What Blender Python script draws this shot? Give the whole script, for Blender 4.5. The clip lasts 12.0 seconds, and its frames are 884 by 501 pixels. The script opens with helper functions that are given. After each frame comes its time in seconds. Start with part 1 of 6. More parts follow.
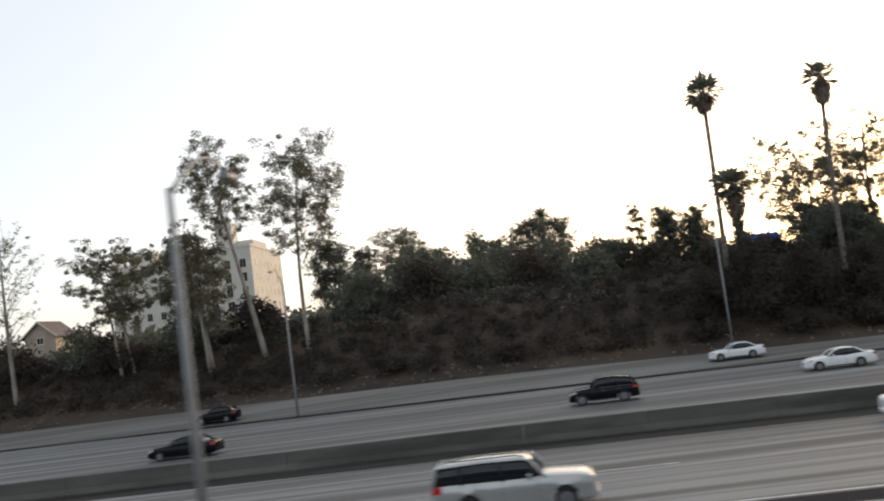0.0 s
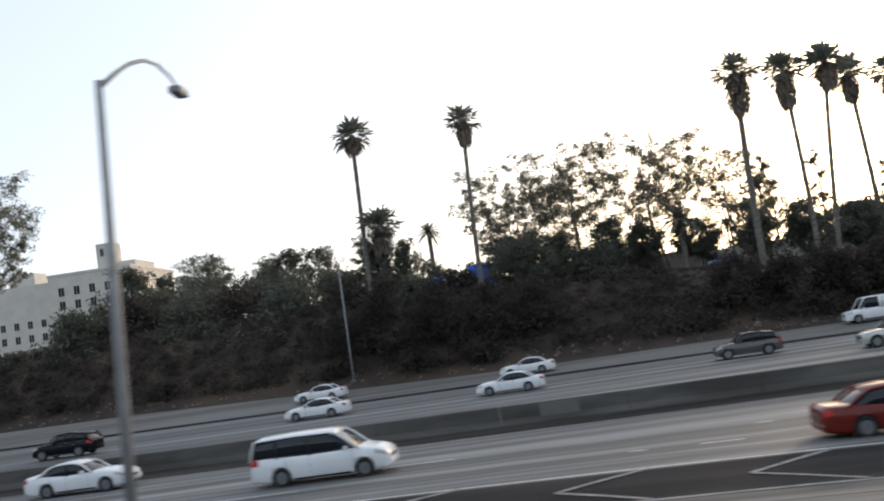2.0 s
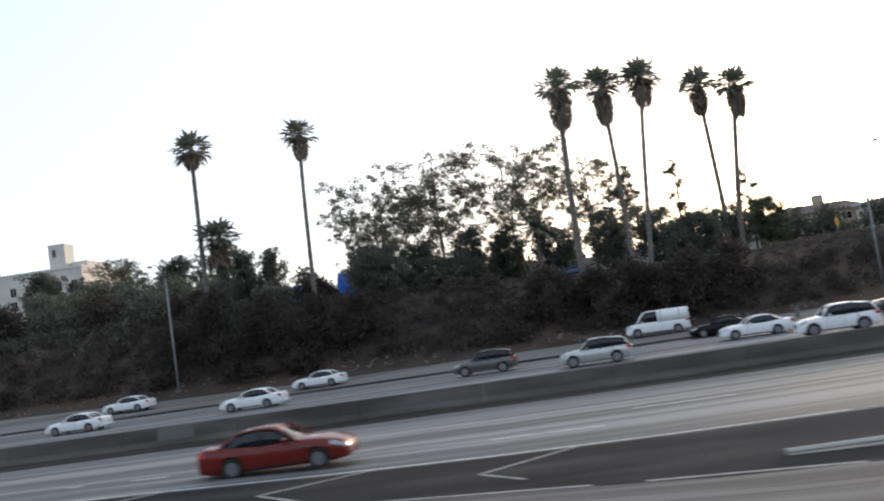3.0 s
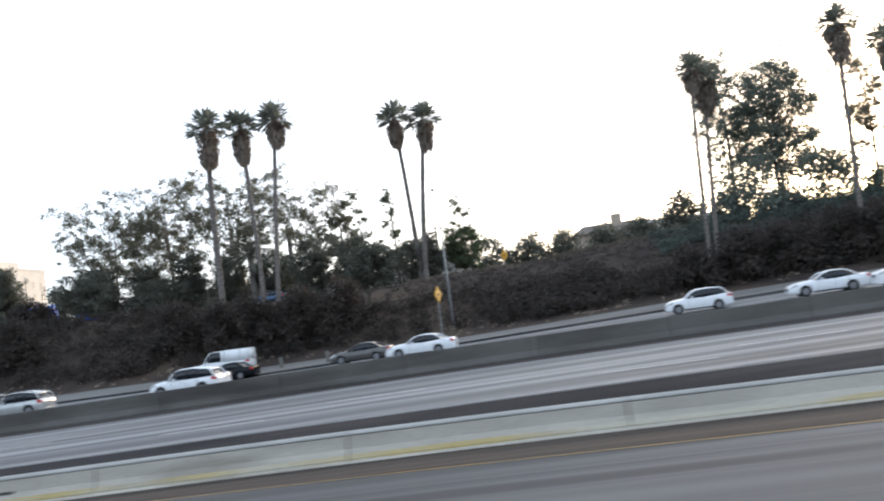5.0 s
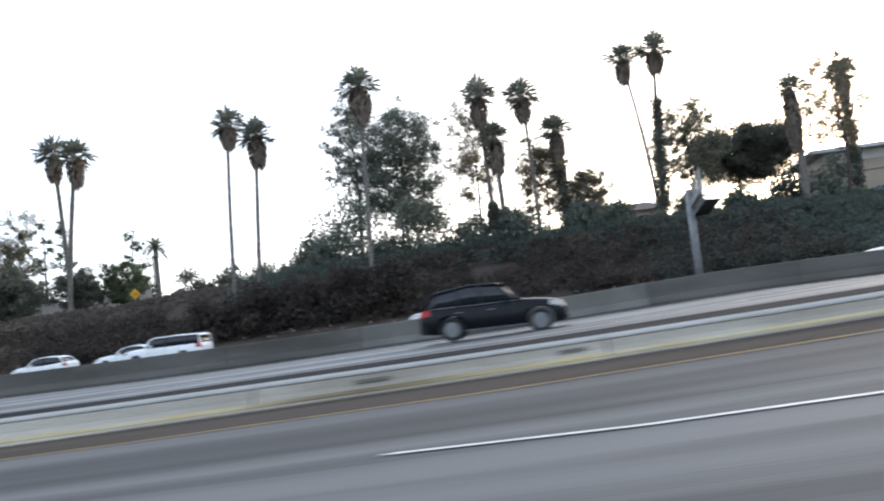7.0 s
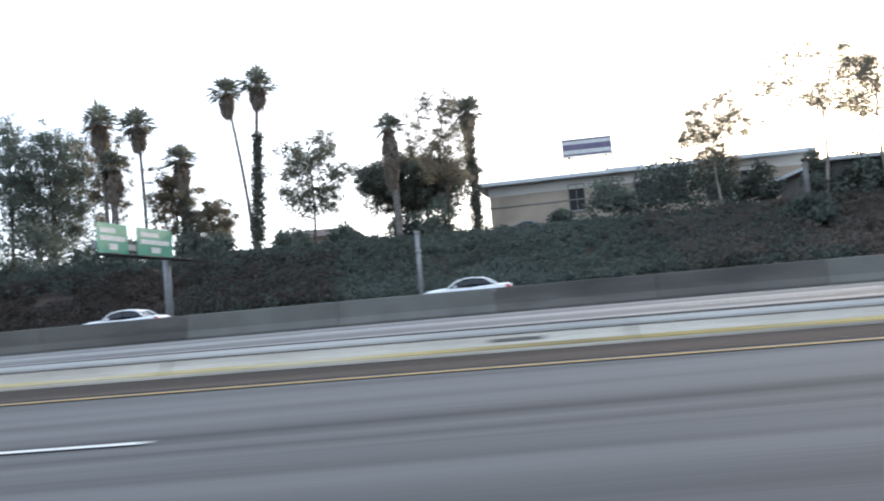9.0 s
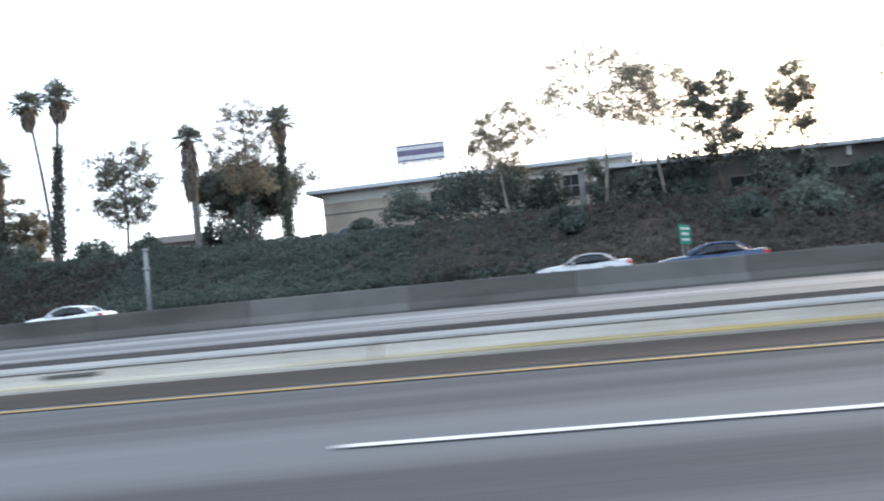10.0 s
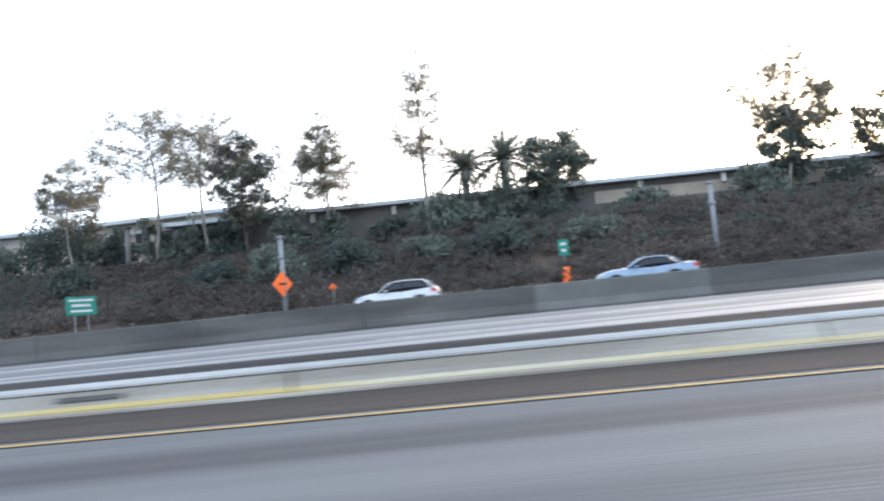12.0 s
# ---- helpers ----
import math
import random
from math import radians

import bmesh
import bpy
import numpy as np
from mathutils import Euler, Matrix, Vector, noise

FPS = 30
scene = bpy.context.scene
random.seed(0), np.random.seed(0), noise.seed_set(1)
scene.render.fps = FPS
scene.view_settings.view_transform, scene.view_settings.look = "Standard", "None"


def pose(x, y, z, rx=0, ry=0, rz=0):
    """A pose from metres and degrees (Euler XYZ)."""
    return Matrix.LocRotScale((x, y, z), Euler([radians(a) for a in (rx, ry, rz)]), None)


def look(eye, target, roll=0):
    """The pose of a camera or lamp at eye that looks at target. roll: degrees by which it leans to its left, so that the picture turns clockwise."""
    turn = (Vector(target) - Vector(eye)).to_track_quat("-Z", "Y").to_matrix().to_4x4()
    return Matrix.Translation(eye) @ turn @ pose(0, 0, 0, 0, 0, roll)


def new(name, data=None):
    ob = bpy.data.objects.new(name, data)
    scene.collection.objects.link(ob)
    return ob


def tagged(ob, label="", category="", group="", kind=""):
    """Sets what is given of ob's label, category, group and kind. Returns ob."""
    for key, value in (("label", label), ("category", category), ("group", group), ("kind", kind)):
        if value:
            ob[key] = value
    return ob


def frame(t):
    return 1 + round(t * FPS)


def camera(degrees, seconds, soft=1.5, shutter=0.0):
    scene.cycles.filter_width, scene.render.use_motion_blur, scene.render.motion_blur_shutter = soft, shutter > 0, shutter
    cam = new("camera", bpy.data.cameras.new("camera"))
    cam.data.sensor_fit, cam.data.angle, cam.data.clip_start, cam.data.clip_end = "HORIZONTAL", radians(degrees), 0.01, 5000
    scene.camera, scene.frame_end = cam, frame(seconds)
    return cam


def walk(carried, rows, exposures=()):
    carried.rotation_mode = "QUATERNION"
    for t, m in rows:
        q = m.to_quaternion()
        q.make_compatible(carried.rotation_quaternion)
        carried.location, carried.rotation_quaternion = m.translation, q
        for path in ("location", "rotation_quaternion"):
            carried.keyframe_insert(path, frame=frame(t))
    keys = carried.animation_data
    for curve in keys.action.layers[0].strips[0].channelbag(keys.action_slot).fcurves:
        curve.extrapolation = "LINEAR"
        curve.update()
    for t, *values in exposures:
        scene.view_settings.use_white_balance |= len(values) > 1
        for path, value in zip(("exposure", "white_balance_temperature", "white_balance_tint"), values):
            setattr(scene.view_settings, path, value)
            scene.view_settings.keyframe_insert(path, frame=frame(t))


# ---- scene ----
cam = camera(52.7, 12.0, soft=1.95, shutter=0.3)
PATH = [
    (0, (4.399, -0.981, 6.555), (4.288, 1.009, 6.715), -7.6),
    (0.5, (14.032, -0.891, 6.172), (13.939, 1.101, 6.323), -8.7),
    (1, (23.21, -1.133, 5.873), (23.126, 0.86, 6.02), -8.7),
    (1.5, (32.465, -1.593, 5.459), (32.382, 0.398, 5.633), -8.8),
    (2, (41.461, -2.037, 5.047), (41.38, -0.046, 5.215), -8.4),
    (2.5, (50.679, -2.455, 4.526), (50.588, -0.465, 4.707), -8.6),
    (3, (60.58, -2.892, 3.911), (60.488, -0.9, 4.071), -8.4),
    (3.2, (64.591, -3.092, 3.754), (64.496, -1.1, 3.901), -8.6),
    (4.8, (97.017, -4.571, 2.807), (96.891, -2.58, 2.947), -8.9),
    (5, (101.121, -4.66, 2.845), (101.003, -2.669, 2.986), -7.9),
    (5.5, (111.542, -4.967, 2.455), (111.439, -2.974, 2.589), -8.1),
    (6, (122.263, -5.167, 2.056), (122.183, -3.172, 2.181), -8.1),
    (6.5, (132.923, -5.091, 1.92), (132.852, -3.096, 2.04), -7.3),
    (7, (144.063, -4.555, 1.842), (143.995, -2.562, 1.988), -6.6),
    (7.5, (155.466, -3.902, 2.138), (155.4, -1.907, 2.264), -5.4),
    (7.7, (159.828, -3.821, 2.171), (159.761, -1.827, 2.301), -5.6),
    (9.3, (193.104, -3.992, 1.98), (193.049, -1.997, 2.105), -4.8),
    (9.5, (197.381, -3.871, 1.983), (197.324, -1.876, 2.102), -5.7),
    (10, (208.264, -4.195, 1.976), (208.211, -2.199, 2.082), -5.5),
    (10.2, (212.619, -4.405, 1.961), (212.576, -2.408, 2.06), -4.8),
    (10.5, (219.071, -4.811, 1.915), (219.038, -2.815, 2.043), -5.7),
    (11, (229.738, -5.218, 1.761), (229.714, -3.223, 1.911), -5.6),
    (11.5, (240.919, -5.792, 1.714), (240.903, -3.797, 1.846), -5.5),
    (12, (251.674, -6.393, 1.715), (251.676, -4.397, 1.854), -5.6),
]
walk(cam, [(t, look(eye, target, roll)) for t, eye, target, roll in PATH], [(0, 1.5, 6900, 15), (1, 1.52, 6650, 14), (3, 1.65, 6150, 14), (5, 2.2, 6050, 14), (6.5, 2.27, 6000, 14), (9.5, 2.52, 5900, 14), (10.5, 2.78, 5880, 14), (12, 2.87, 5850, 14)])

# ---------------------------------------------------------------- world and sun
SUN_AZ, SUN_EL = radians(32.0), radians(7.5)      # east of straight ahead, above the horizon
world = bpy.data.worlds.new("sky")
scene.world = world
world.use_nodes = True
wn = world.node_tree
wn.nodes.clear()
sky = wn.nodes.new("ShaderNodeTexSky")
sky.sky_type = "NISHITA"
sky.sun_disc = False
sky.sun_elevation, sky.sun_rotation = SUN_EL, SUN_AZ
sky.air_density, sky.dust_density, sky.ozone_density = 0.6, 3.0, 0.3
bg = wn.nodes.new("ShaderNodeBackground")
bg.inputs["Strength"].default_value = 0.05
veil = wn.nodes.new("ShaderNodeBackground")          # thin even cloud over the whole sky
veil.inputs["Color"].default_value, veil.inputs["Strength"].default_value = (0.84, 0.95, 1.0, 1), 0.25
both = wn.nodes.new("ShaderNodeAddShader")
wo = wn.nodes.new("ShaderNodeOutputWorld")
wn.links.new(sky.outputs[0], bg.inputs["Color"])
wn.links.new(bg.outputs[0], both.inputs[0])
wn.links.new(veil.outputs[0], both.inputs[1])
wn.links.new(both.outputs[0], wo.inputs["Surface"])
sun_data = bpy.data.lights.new("sun", "SUN")
sun_data.energy, sun_data.angle, sun_data.color = 0.5, radians(4.0), (1.0, 0.84, 0.66)
sun = new("sun", sun_data)
sun.matrix_world = look((400 * math.sin(SUN_AZ), 400 * math.cos(SUN_AZ), 400 * math.tan(SUN_EL)), (0, 0, 0))

# ---------------------------------------------------------------- materials


def mat(name, a, b=None, scale=3.0, rough=0.8, metal=0.0, bump=0.0, stretch=(1, 1, 1), turn=0.0, island=0.0, obj=0.0,
        fine=40.0, spec=0.35, coat=0.0, sheen_mix=0.35, c=None, cscale=0.3, hard=0.15, detail=4.0):
    """A procedural surface: colours a and b mixed by coarse noise, c in larger stains, fine grain, bump."""
    m = bpy.data.materials.new(name)
    m.use_nodes = True
    nt = m.node_tree
    n, l = nt.nodes, nt.links
    p = n["Principled BSDF"]
    p.inputs["Roughness"].default_value, p.inputs["Metallic"].default_value = rough, metal
    p.inputs["Specular IOR Level"].default_value = spec
    p.inputs["Coat Weight"].default_value = coat
    p.inputs["Coat Roughness"].default_value = 0.08
    b = b or tuple(v * 0.8 for v in a)
    co = n.new("ShaderNodeTexCoord")
    mp = n.new("ShaderNodeMapping")
    mp.inputs["Scale"].default_value = stretch
    mp.inputs["Rotation"].default_value = (0, 0, turn)
    l.new(co.outputs["Object"], mp.inputs["Vector"])

    def noisy(s, detail=4.0):
        t = n.new("ShaderNodeTexNoise")
        t.inputs["Scale"].default_value, t.inputs["Detail"].default_value = s, detail
        l.new(mp.outputs[0], t.inputs["Vector"])
        return t.outputs["Fac"]

    def mix(f, x, y):
        k = n.new("ShaderNodeMix")
        k.data_type = "RGBA"
        if isinstance(f, float):
            k.inputs["Factor"].default_value = f
        else:
            l.new(f, k.inputs["Factor"])
        for s, v in ((6, x), (7, y)):
            if isinstance(v, tuple):
                k.inputs[s].default_value = (*v, 1)
            else:
                l.new(v, k.inputs[s])
        return k.outputs[2]

    def ramp(f, lo, hi):
        r = n.new("ShaderNodeMapRange")
        r.inputs["From Min"].default_value, r.inputs["From Max"].default_value = lo, hi
        l.new(f, r.inputs["Value"])
        return r.outputs[0]

    col = mix(ramp(noisy(scale, detail), 0.5 - hard, 0.5 + hard), a, b)
    if c:
        col = mix(ramp(noisy(cscale, 6.0), 0.48, 0.66), col, c)
    grain = noisy(fine, 2.0)
    g = n.new("ShaderNodeMix")
    g.data_type, g.blend_type = "RGBA", "OVERLAY"
    g.inputs["Factor"].default_value = sheen_mix
    l.new(col, g.inputs[6])
    l.new(grain, g.inputs[7])
    col = g.outputs[2]
    for amount, source, socket in ((island, "ShaderNodeNewGeometry", "Random Per Island"), (obj, "ShaderNodeObjectInfo", "Random")):
        if amount:
            s = n.new(source)
            v = n.new("ShaderNodeHueSaturation")
            r = n.new("ShaderNodeMapRange")
            r.inputs["To Min"].default_value, r.inputs["To Max"].default_value = 1 - amount, 1 + amount
            l.new(s.outputs[socket], r.inputs["Value"])
            l.new(r.outputs[0], v.inputs["Value"])
            l.new(col, v.inputs["Color"])
            col = v.outputs[0]
    l.new(col, p.inputs["Base Color"])
    if bump:
        bp = n.new("ShaderNodeBump")
        bp.inputs["Strength"].default_value, bp.inputs["Distance"].default_value = bump, 0.03
        l.new(grain, bp.inputs["Height"])
        l.new(bp.outputs[0], p.inputs["Normal"])
    return m


def leafy(name, a, b, through_light=0.25, var=0.28):
    """Leaves: two-tone by clump, a little light passes through."""
    m = mat(name, a, b, scale=0.8, rough=0.7, island=var, spec=0.2, fine=6.0, sheen_mix=0.2, c=tuple(v * 1.5 for v in a), cscale=0.11)
    nt = m.node_tree
    p = nt.nodes["Principled BSDF"]
    tr = nt.nodes.new("ShaderNodeBsdfTranslucent")
    tr.inputs["Color"].default_value = (*[min(1, v * 1.3) for v in a], 1)
    mx = nt.nodes.new("ShaderNodeMixShader")
    mx.inputs[0].default_value = through_light
    nt.links.new(p.outputs[0], mx.inputs[1])
    nt.links.new(tr.outputs[0], mx.inputs[2])
    nt.links.new(mx.outputs[0], nt.nodes["Material Output"].inputs["Surface"])
    return m


FW = math.atan(-0.0755)                  # bearing of the freeway against the x axis
M_LANE = mat("lane_concrete", (0.205, 0.206, 0.206), (0.07, 0.07, 0.071), scale=1.5, rough=0.72, bump=0.15, stretch=(0.01, 0.6, 1), turn=-FW, c=(0.062, 0.062, 0.062), cscale=0.9, spec=0.36, hard=0.09)
M_OWN = mat("ramp_concrete", (0.16, 0.159, 0.159), (0.076, 0.076, 0.077), scale=0.9, rough=0.95, bump=0.15, stretch=(0.012, 0.6, 1), turn=0.055, spec=0.1, hard=0.17, detail=2.5, sheen_mix=0.06, c=(0.065, 0.064, 0.064), cscale=1.7)
M_ASPH = mat("asphalt", (0.045, 0.042, 0.042), (0.028, 0.027, 0.028), scale=0.6, rough=1.0, bump=0.3, stretch=(0.25, 1, 1), c=(0.065, 0.058, 0.055), cscale=0.4, fine=60, spec=0.04)
M_SHLD = mat("shoulder_asphalt", (0.05, 0.043, 0.039), (0.03, 0.026, 0.024), scale=0.5, rough=0.95, bump=0.3, stretch=(0.1, 1, 1), c=(0.025, 0.022, 0.02), cscale=0.5, spec=0.15)
M_DUST = mat("dusty_shoulder", (0.082, 0.064, 0.051), (0.05, 0.041, 0.035), scale=0.6, rough=0.95, bump=0.3, stretch=(0.05, 1.4, 1), c=(0.035, 0.029, 0.025), cscale=0.5, spec=0.12)
M_STRIP = mat("roadside_strip", (0.17, 0.166, 0.158), (0.11, 0.106, 0.1), scale=0.5, rough=0.85, bump=0.3, stretch=(0.06, 1, 1), c=(0.1, 0.09, 0.08), cscale=0.4, spec=0.25, hard=0.1)
M_MED = mat("median_concrete", (0.115, 0.109, 0.1), (0.085, 0.08, 0.073), scale=0.7, rough=0.9, bump=0.2, stretch=(0.3, 1, 1.6), obj=0.05, c=(0.06, 0.056, 0.051), cscale=0.35, spec=0.15)
M_MEDL = mat("new_concrete", (0.15, 0.145, 0.133), (0.118, 0.115, 0.105), scale=0.8, rough=0.9, bump=0.2, obj=0.05, spec=0.15)
M_BAR = mat("barrier_concrete", (0.41, 0.378, 0.325), (0.31, 0.286, 0.245), scale=0.9, rough=0.9, bump=0.2, stretch=(0.3, 1, 1.2), obj=0.08, c=(0.23, 0.205, 0.17), cscale=0.45, spec=0.12, hard=0.12)
M_CAP = mat("weathered_cap", (0.35, 0.342, 0.323), (0.286, 0.281, 0.265), scale=1.2, rough=0.9, bump=0.15, stretch=(0.3, 1, 1), obj=0.05, spec=0.15)
M_BASE = mat("stained_concrete", (0.4, 0.31, 0.125), (0.42, 0.385, 0.31), scale=0.9, rough=0.9, bump=0.2, stretch=(0.22, 1, 2.0), c=(0.15, 0.12, 0.08), cscale=0.6, spec=0.15, hard=0.1)
M_WHITE = mat("white_paint", (0.6, 0.6, 0.58), (0.46, 0.46, 0.44), scale=3.0, rough=0.7)
M_WORN = mat("worn_white_paint", (0.27, 0.262, 0.255), (0.17, 0.165, 0.16), scale=2.5, rough=0.8)
M_YEL = mat("yellow_paint", (0.36, 0.22, 0.06), (0.25, 0.17, 0.07), scale=2.5, rough=0.8)
M_SOIL = mat("dry_soil", (0.058, 0.045, 0.038), (0.036, 0.029, 0.026), scale=0.35, rough=0.95, bump=0.6, fine=8.0, c=(0.08, 0.06, 0.045), cscale=0.06, spec=0.1)
M_BRUSH = leafy("brown_brush", (0.053, 0.043, 0.037), (0.041, 0.037, 0.031), 0.36, var=0.13)
# Scrub and ivy raised in colour to imitate haze over the later bank.
M_DRYHAZE = leafy("dry_hazed_scrub", (0.092, 0.077, 0.066), (0.068, 0.064, 0.053), 0.4, var=0.13)
M_IVY = leafy("ground_ivy", (0.069, 0.085, 0.073), (0.088, 0.092, 0.075), 0.42, var=0.13)
M_GREEN = leafy("dark_leaves", (0.089, 0.094, 0.074), (0.120, 0.120, 0.094), 0.3)
# Lighter copy of the dark leaves; haze over later trees is in its colour.
M_HAZED = leafy("hazed_dark_leaves", (0.108, 0.125, 0.103), (0.132, 0.143, 0.112), 0.3)
M_GUM = leafy("gum_leaves", (0.115, 0.115, 0.081), (0.161, 0.144, 0.103), 0.35)
# Paler copy of the gum leaves, with back-lit glow put into the colour.
M_BACKLIT = leafy("backlit_gum_leaves", (0.16, 0.145, 0.105), (0.2, 0.172, 0.13), 0.5)
M_PINE = leafy("needle_leaves", (0.064, 0.088, 0.045), (0.096, 0.099, 0.056), 0.2)
M_FROND = leafy("palm_leaf", (0.125, 0.132, 0.105), (0.165, 0.165, 0.13), 0.4)
M_SKIRT = leafy("dead_fronds", (0.228, 0.185, 0.147), (0.152, 0.123, 0.1), 0.3)
M_BARK = mat("palm_bark", (0.175, 0.155, 0.138), (0.11, 0.096, 0.085), scale=2.0, rough=0.95, bump=0.6, stretch=(1, 1, 3), fine=12)
M_GBARK = mat("gum_bark", (0.30, 0.27, 0.235), (0.17, 0.145, 0.12), scale=1.2, rough=0.9, bump=0.3, stretch=(1, 1, 0.4))
M_DBARK = mat("dark_bark", (0.09, 0.07, 0.055), (0.055, 0.045, 0.038), scale=1.5, rough=0.95, bump=0.6, stretch=(1, 1, 0.4))
M_STEEL = mat("galvanised_steel", (0.26, 0.262, 0.265), (0.2, 0.203, 0.207), scale=2.0, rough=0.6, metal=0.2)
M_STUCCO = mat("white_stucco", (0.60, 0.565, 0.51), (0.53, 0.50, 0.45), scale=0.3, rough=0.9, bump=0.1)
M_TAN = mat("tan_stucco", (0.42, 0.35, 0.27), (0.35, 0.29, 0.23), scale=0.3, rough=0.9, bump=0.2, c=(0.28, 0.23, 0.19), cscale=0.2)
M_GREYW = mat("grey_render", (0.26, 0.245, 0.23), (0.2, 0.19, 0.18), scale=0.3, rough=0.9, bump=0.2)
M_BRICKW = mat("brown_render", (0.13, 0.118, 0.108), (0.095, 0.086, 0.08), scale=0.4, rough=0.9, bump=0.2, c=(0.16, 0.145, 0.13), cscale=0.15)
M_ROOF = mat("roof_metal", (0.55, 0.57, 0.58), (0.46, 0.48, 0.49), scale=0.5, rough=0.6)
M_SHING = mat("shingles", (0.15, 0.12, 0.105), (0.1, 0.085, 0.075), scale=1.5, rough=0.9, bump=0.5)
M_WIN = mat("window_glass", (0.02, 0.02, 0.021), rough=0.4, spec=0.2)
M_GREENS = mat("green_sign", (0.02, 0.22, 0.15), (0.018, 0.18, 0.13), scale=1.0, rough=0.45)
M_ORANGE = mat("orange_sign", (0.95, 0.16, 0.02), (0.85, 0.14, 0.02), scale=1.0, rough=0.5)
M_SIGNY = mat("yellow_sign", (0.6, 0.31, 0.015), (0.5, 0.26, 0.015), scale=1.0, rough=0.5)
M_BLUE = mat("blue_tarpaulin", (0.02, 0.13, 0.55), (0.015, 0.09, 0.42), scale=2.0, rough=0.45, bump=0.3)
M_TYRE = mat("tyre_rubber", (0.025, 0.025, 0.025), rough=0.85)
M_RIM = mat("alloy_rim", (0.2, 0.2, 0.21), rough=0.42, metal=0.4)
M_GLASS = mat("tinted_glass", (0.01, 0.012, 0.017), rough=0.06, spec=0.42)
M_TRIM = mat("black_plastic", (0.02, 0.02, 0.021), rough=0.6)
M_LAMPG = mat("headlamp_lens", (0.42, 0.42, 0.41), rough=0.25, spec=0.4)
M_TAIL = mat("tail_lamp", (0.45, 0.015, 0.01), rough=0.2)
M_PRINT = mat("purple_print", (0.16, 0.13, 0.2), (0.12, 0.1, 0.16), scale=1.0, rough=0.6)


def paint(name, colour, metal=0.0, coat=0.35, spec=0.35):
    return mat(name, colour, tuple(v * 0.92 for v in colour), scale=0.7, rough=0.24, metal=metal, coat=coat, spec=spec, sheen_mix=0.05)


# ---------------------------------------------------------------- helpers for building


def link(name, me, parent=None, label="", m=None):
    ob = new(name, me)
    if m:
        me.materials.append(m)
    if parent:
        ob.parent = parent
    if label:
        ob["label"] = label
    return ob


def raw(name, verts, faces, m=None, parent=None, label="", smooth=False):
    me = bpy.data.meshes.new(name)
    me.from_pydata(verts, [], faces)
    me.update()
    if smooth:
        me.polygons.foreach_set("use_smooth", [True] * len(me.polygons))
    return link(name, me, parent, label, m)


def part(name, bm, m, parent=None, label="", smooth=False):
    """Links a bmesh as one mesh object under a thing or a part."""
    me = bpy.data.meshes.new(name)
    bmesh.ops.recalc_face_normals(bm, faces=bm.faces)
    if smooth:
        for f in bm.faces:
            f.smooth = True
    bm.to_mesh(me)
    bm.free()
    return link(name, me, parent, label, m)


def empty(name, x=0, y=0, z=0, turn=0.0):
    ob = new(name)
    ob.location, ob.rotation_euler = (x, y, z), (0, 0, turn)
    ob.empty_display_size = 0.3
    return ob


def box(bm, x0, x1, y0, y1, z0, z1, bevel=0.0):
    g = bmesh.ops.create_cube(bm, size=1)
    vs = g["verts"]
    for v in vs:
        v.co = Vector(((x0 + x1) / 2 + v.co.x * (x1 - x0), (y0 + y1) / 2 + v.co.y * (y1 - y0), (z0 + z1) / 2 + v.co.z * (z1 - z0)))
    if bevel:
        es = list({e for v in vs for e in v.link_edges})
        bmesh.ops.bevel(bm, geom=es, offset=bevel, segments=2, profile=0.6, affect="EDGES")
    return bm


def tube_data(path, radii, sides=8):
    """Vertices and faces of a tapered tube along a list of points."""
    vs, fs = [], []
    pts = [Vector(p) for p in path]
    for i, p in enumerate(pts):
        d = (pts[min(i + 1, len(pts) - 1)] - pts[max(i - 1, 0)]).normalized()
        a = d.orthogonal().normalized() if abs(d.z) < 0.95 else Vector((1, 0, 0)).cross(d).normalized()
        b = d.cross(a)
        for k in range(sides):
            w = 2 * math.pi * k / sides
            vs.append(tuple(p + (a * math.cos(w) + b * math.sin(w)) * radii[i]))
    for i in range(len(pts) - 1):
        for k in range(sides):
            fs.append((i * sides + k, i * sides + (k + 1) % sides, (i + 1) * sides + (k + 1) % sides, (i + 1) * sides + k))
    fs.append(tuple(range(sides - 1, -1, -1)))
    fs.append(tuple((len(pts) - 1) * sides + k for k in range(sides)))
    return vs, fs


def joined(*lots):
    vs, fs = [], []
    for v, f in lots:
        o = len(vs)
        vs += v
        fs += [tuple(i + o for i in q) for q in f]
    return vs, fs


def curve_of(knots):
    """A smooth function through knots (x, value)."""
    kx, ky = [k[0] for k in knots], [k[1] for k in knots]
    sl = [(ky[min(i + 1, len(kx) - 1)] - ky[max(i - 1, 0)]) / (kx[min(i + 1, len(kx) - 1)] - kx[max(i - 1, 0)]) for i in range(len(kx))]

    def fn(x):
        if x <= kx[0]:
            return ky[0]
        if x >= kx[-1]:
            return ky[-1]
        i = max(j for j in range(len(kx) - 1) if kx[j] <= x)
        h = kx[i + 1] - kx[i]
        t = (x - kx[i]) / h
        return ((2 * t ** 3 - 3 * t ** 2 + 1) * ky[i] + (t ** 3 - 2 * t ** 2 + t) * h * sl[i]
                + (3 * t ** 2 - 2 * t ** 3) * ky[i + 1] + (t ** 3 - t ** 2) * h * sl[i + 1])
    return fn


def span(a, b, step):
    n = max(1, round((b - a) / step))
    return [a + (b - a) * i / n for i in range(n + 1)]

# ---------------------------------------------------------------- lines of the plan, as functions of x


def med_y(x):
    return 44.5 - 0.0755 * x


def edge_y(x):
    return 25.5 - 0.04 * x if x < 75 else 22.5 + (x - 75) * -0.075


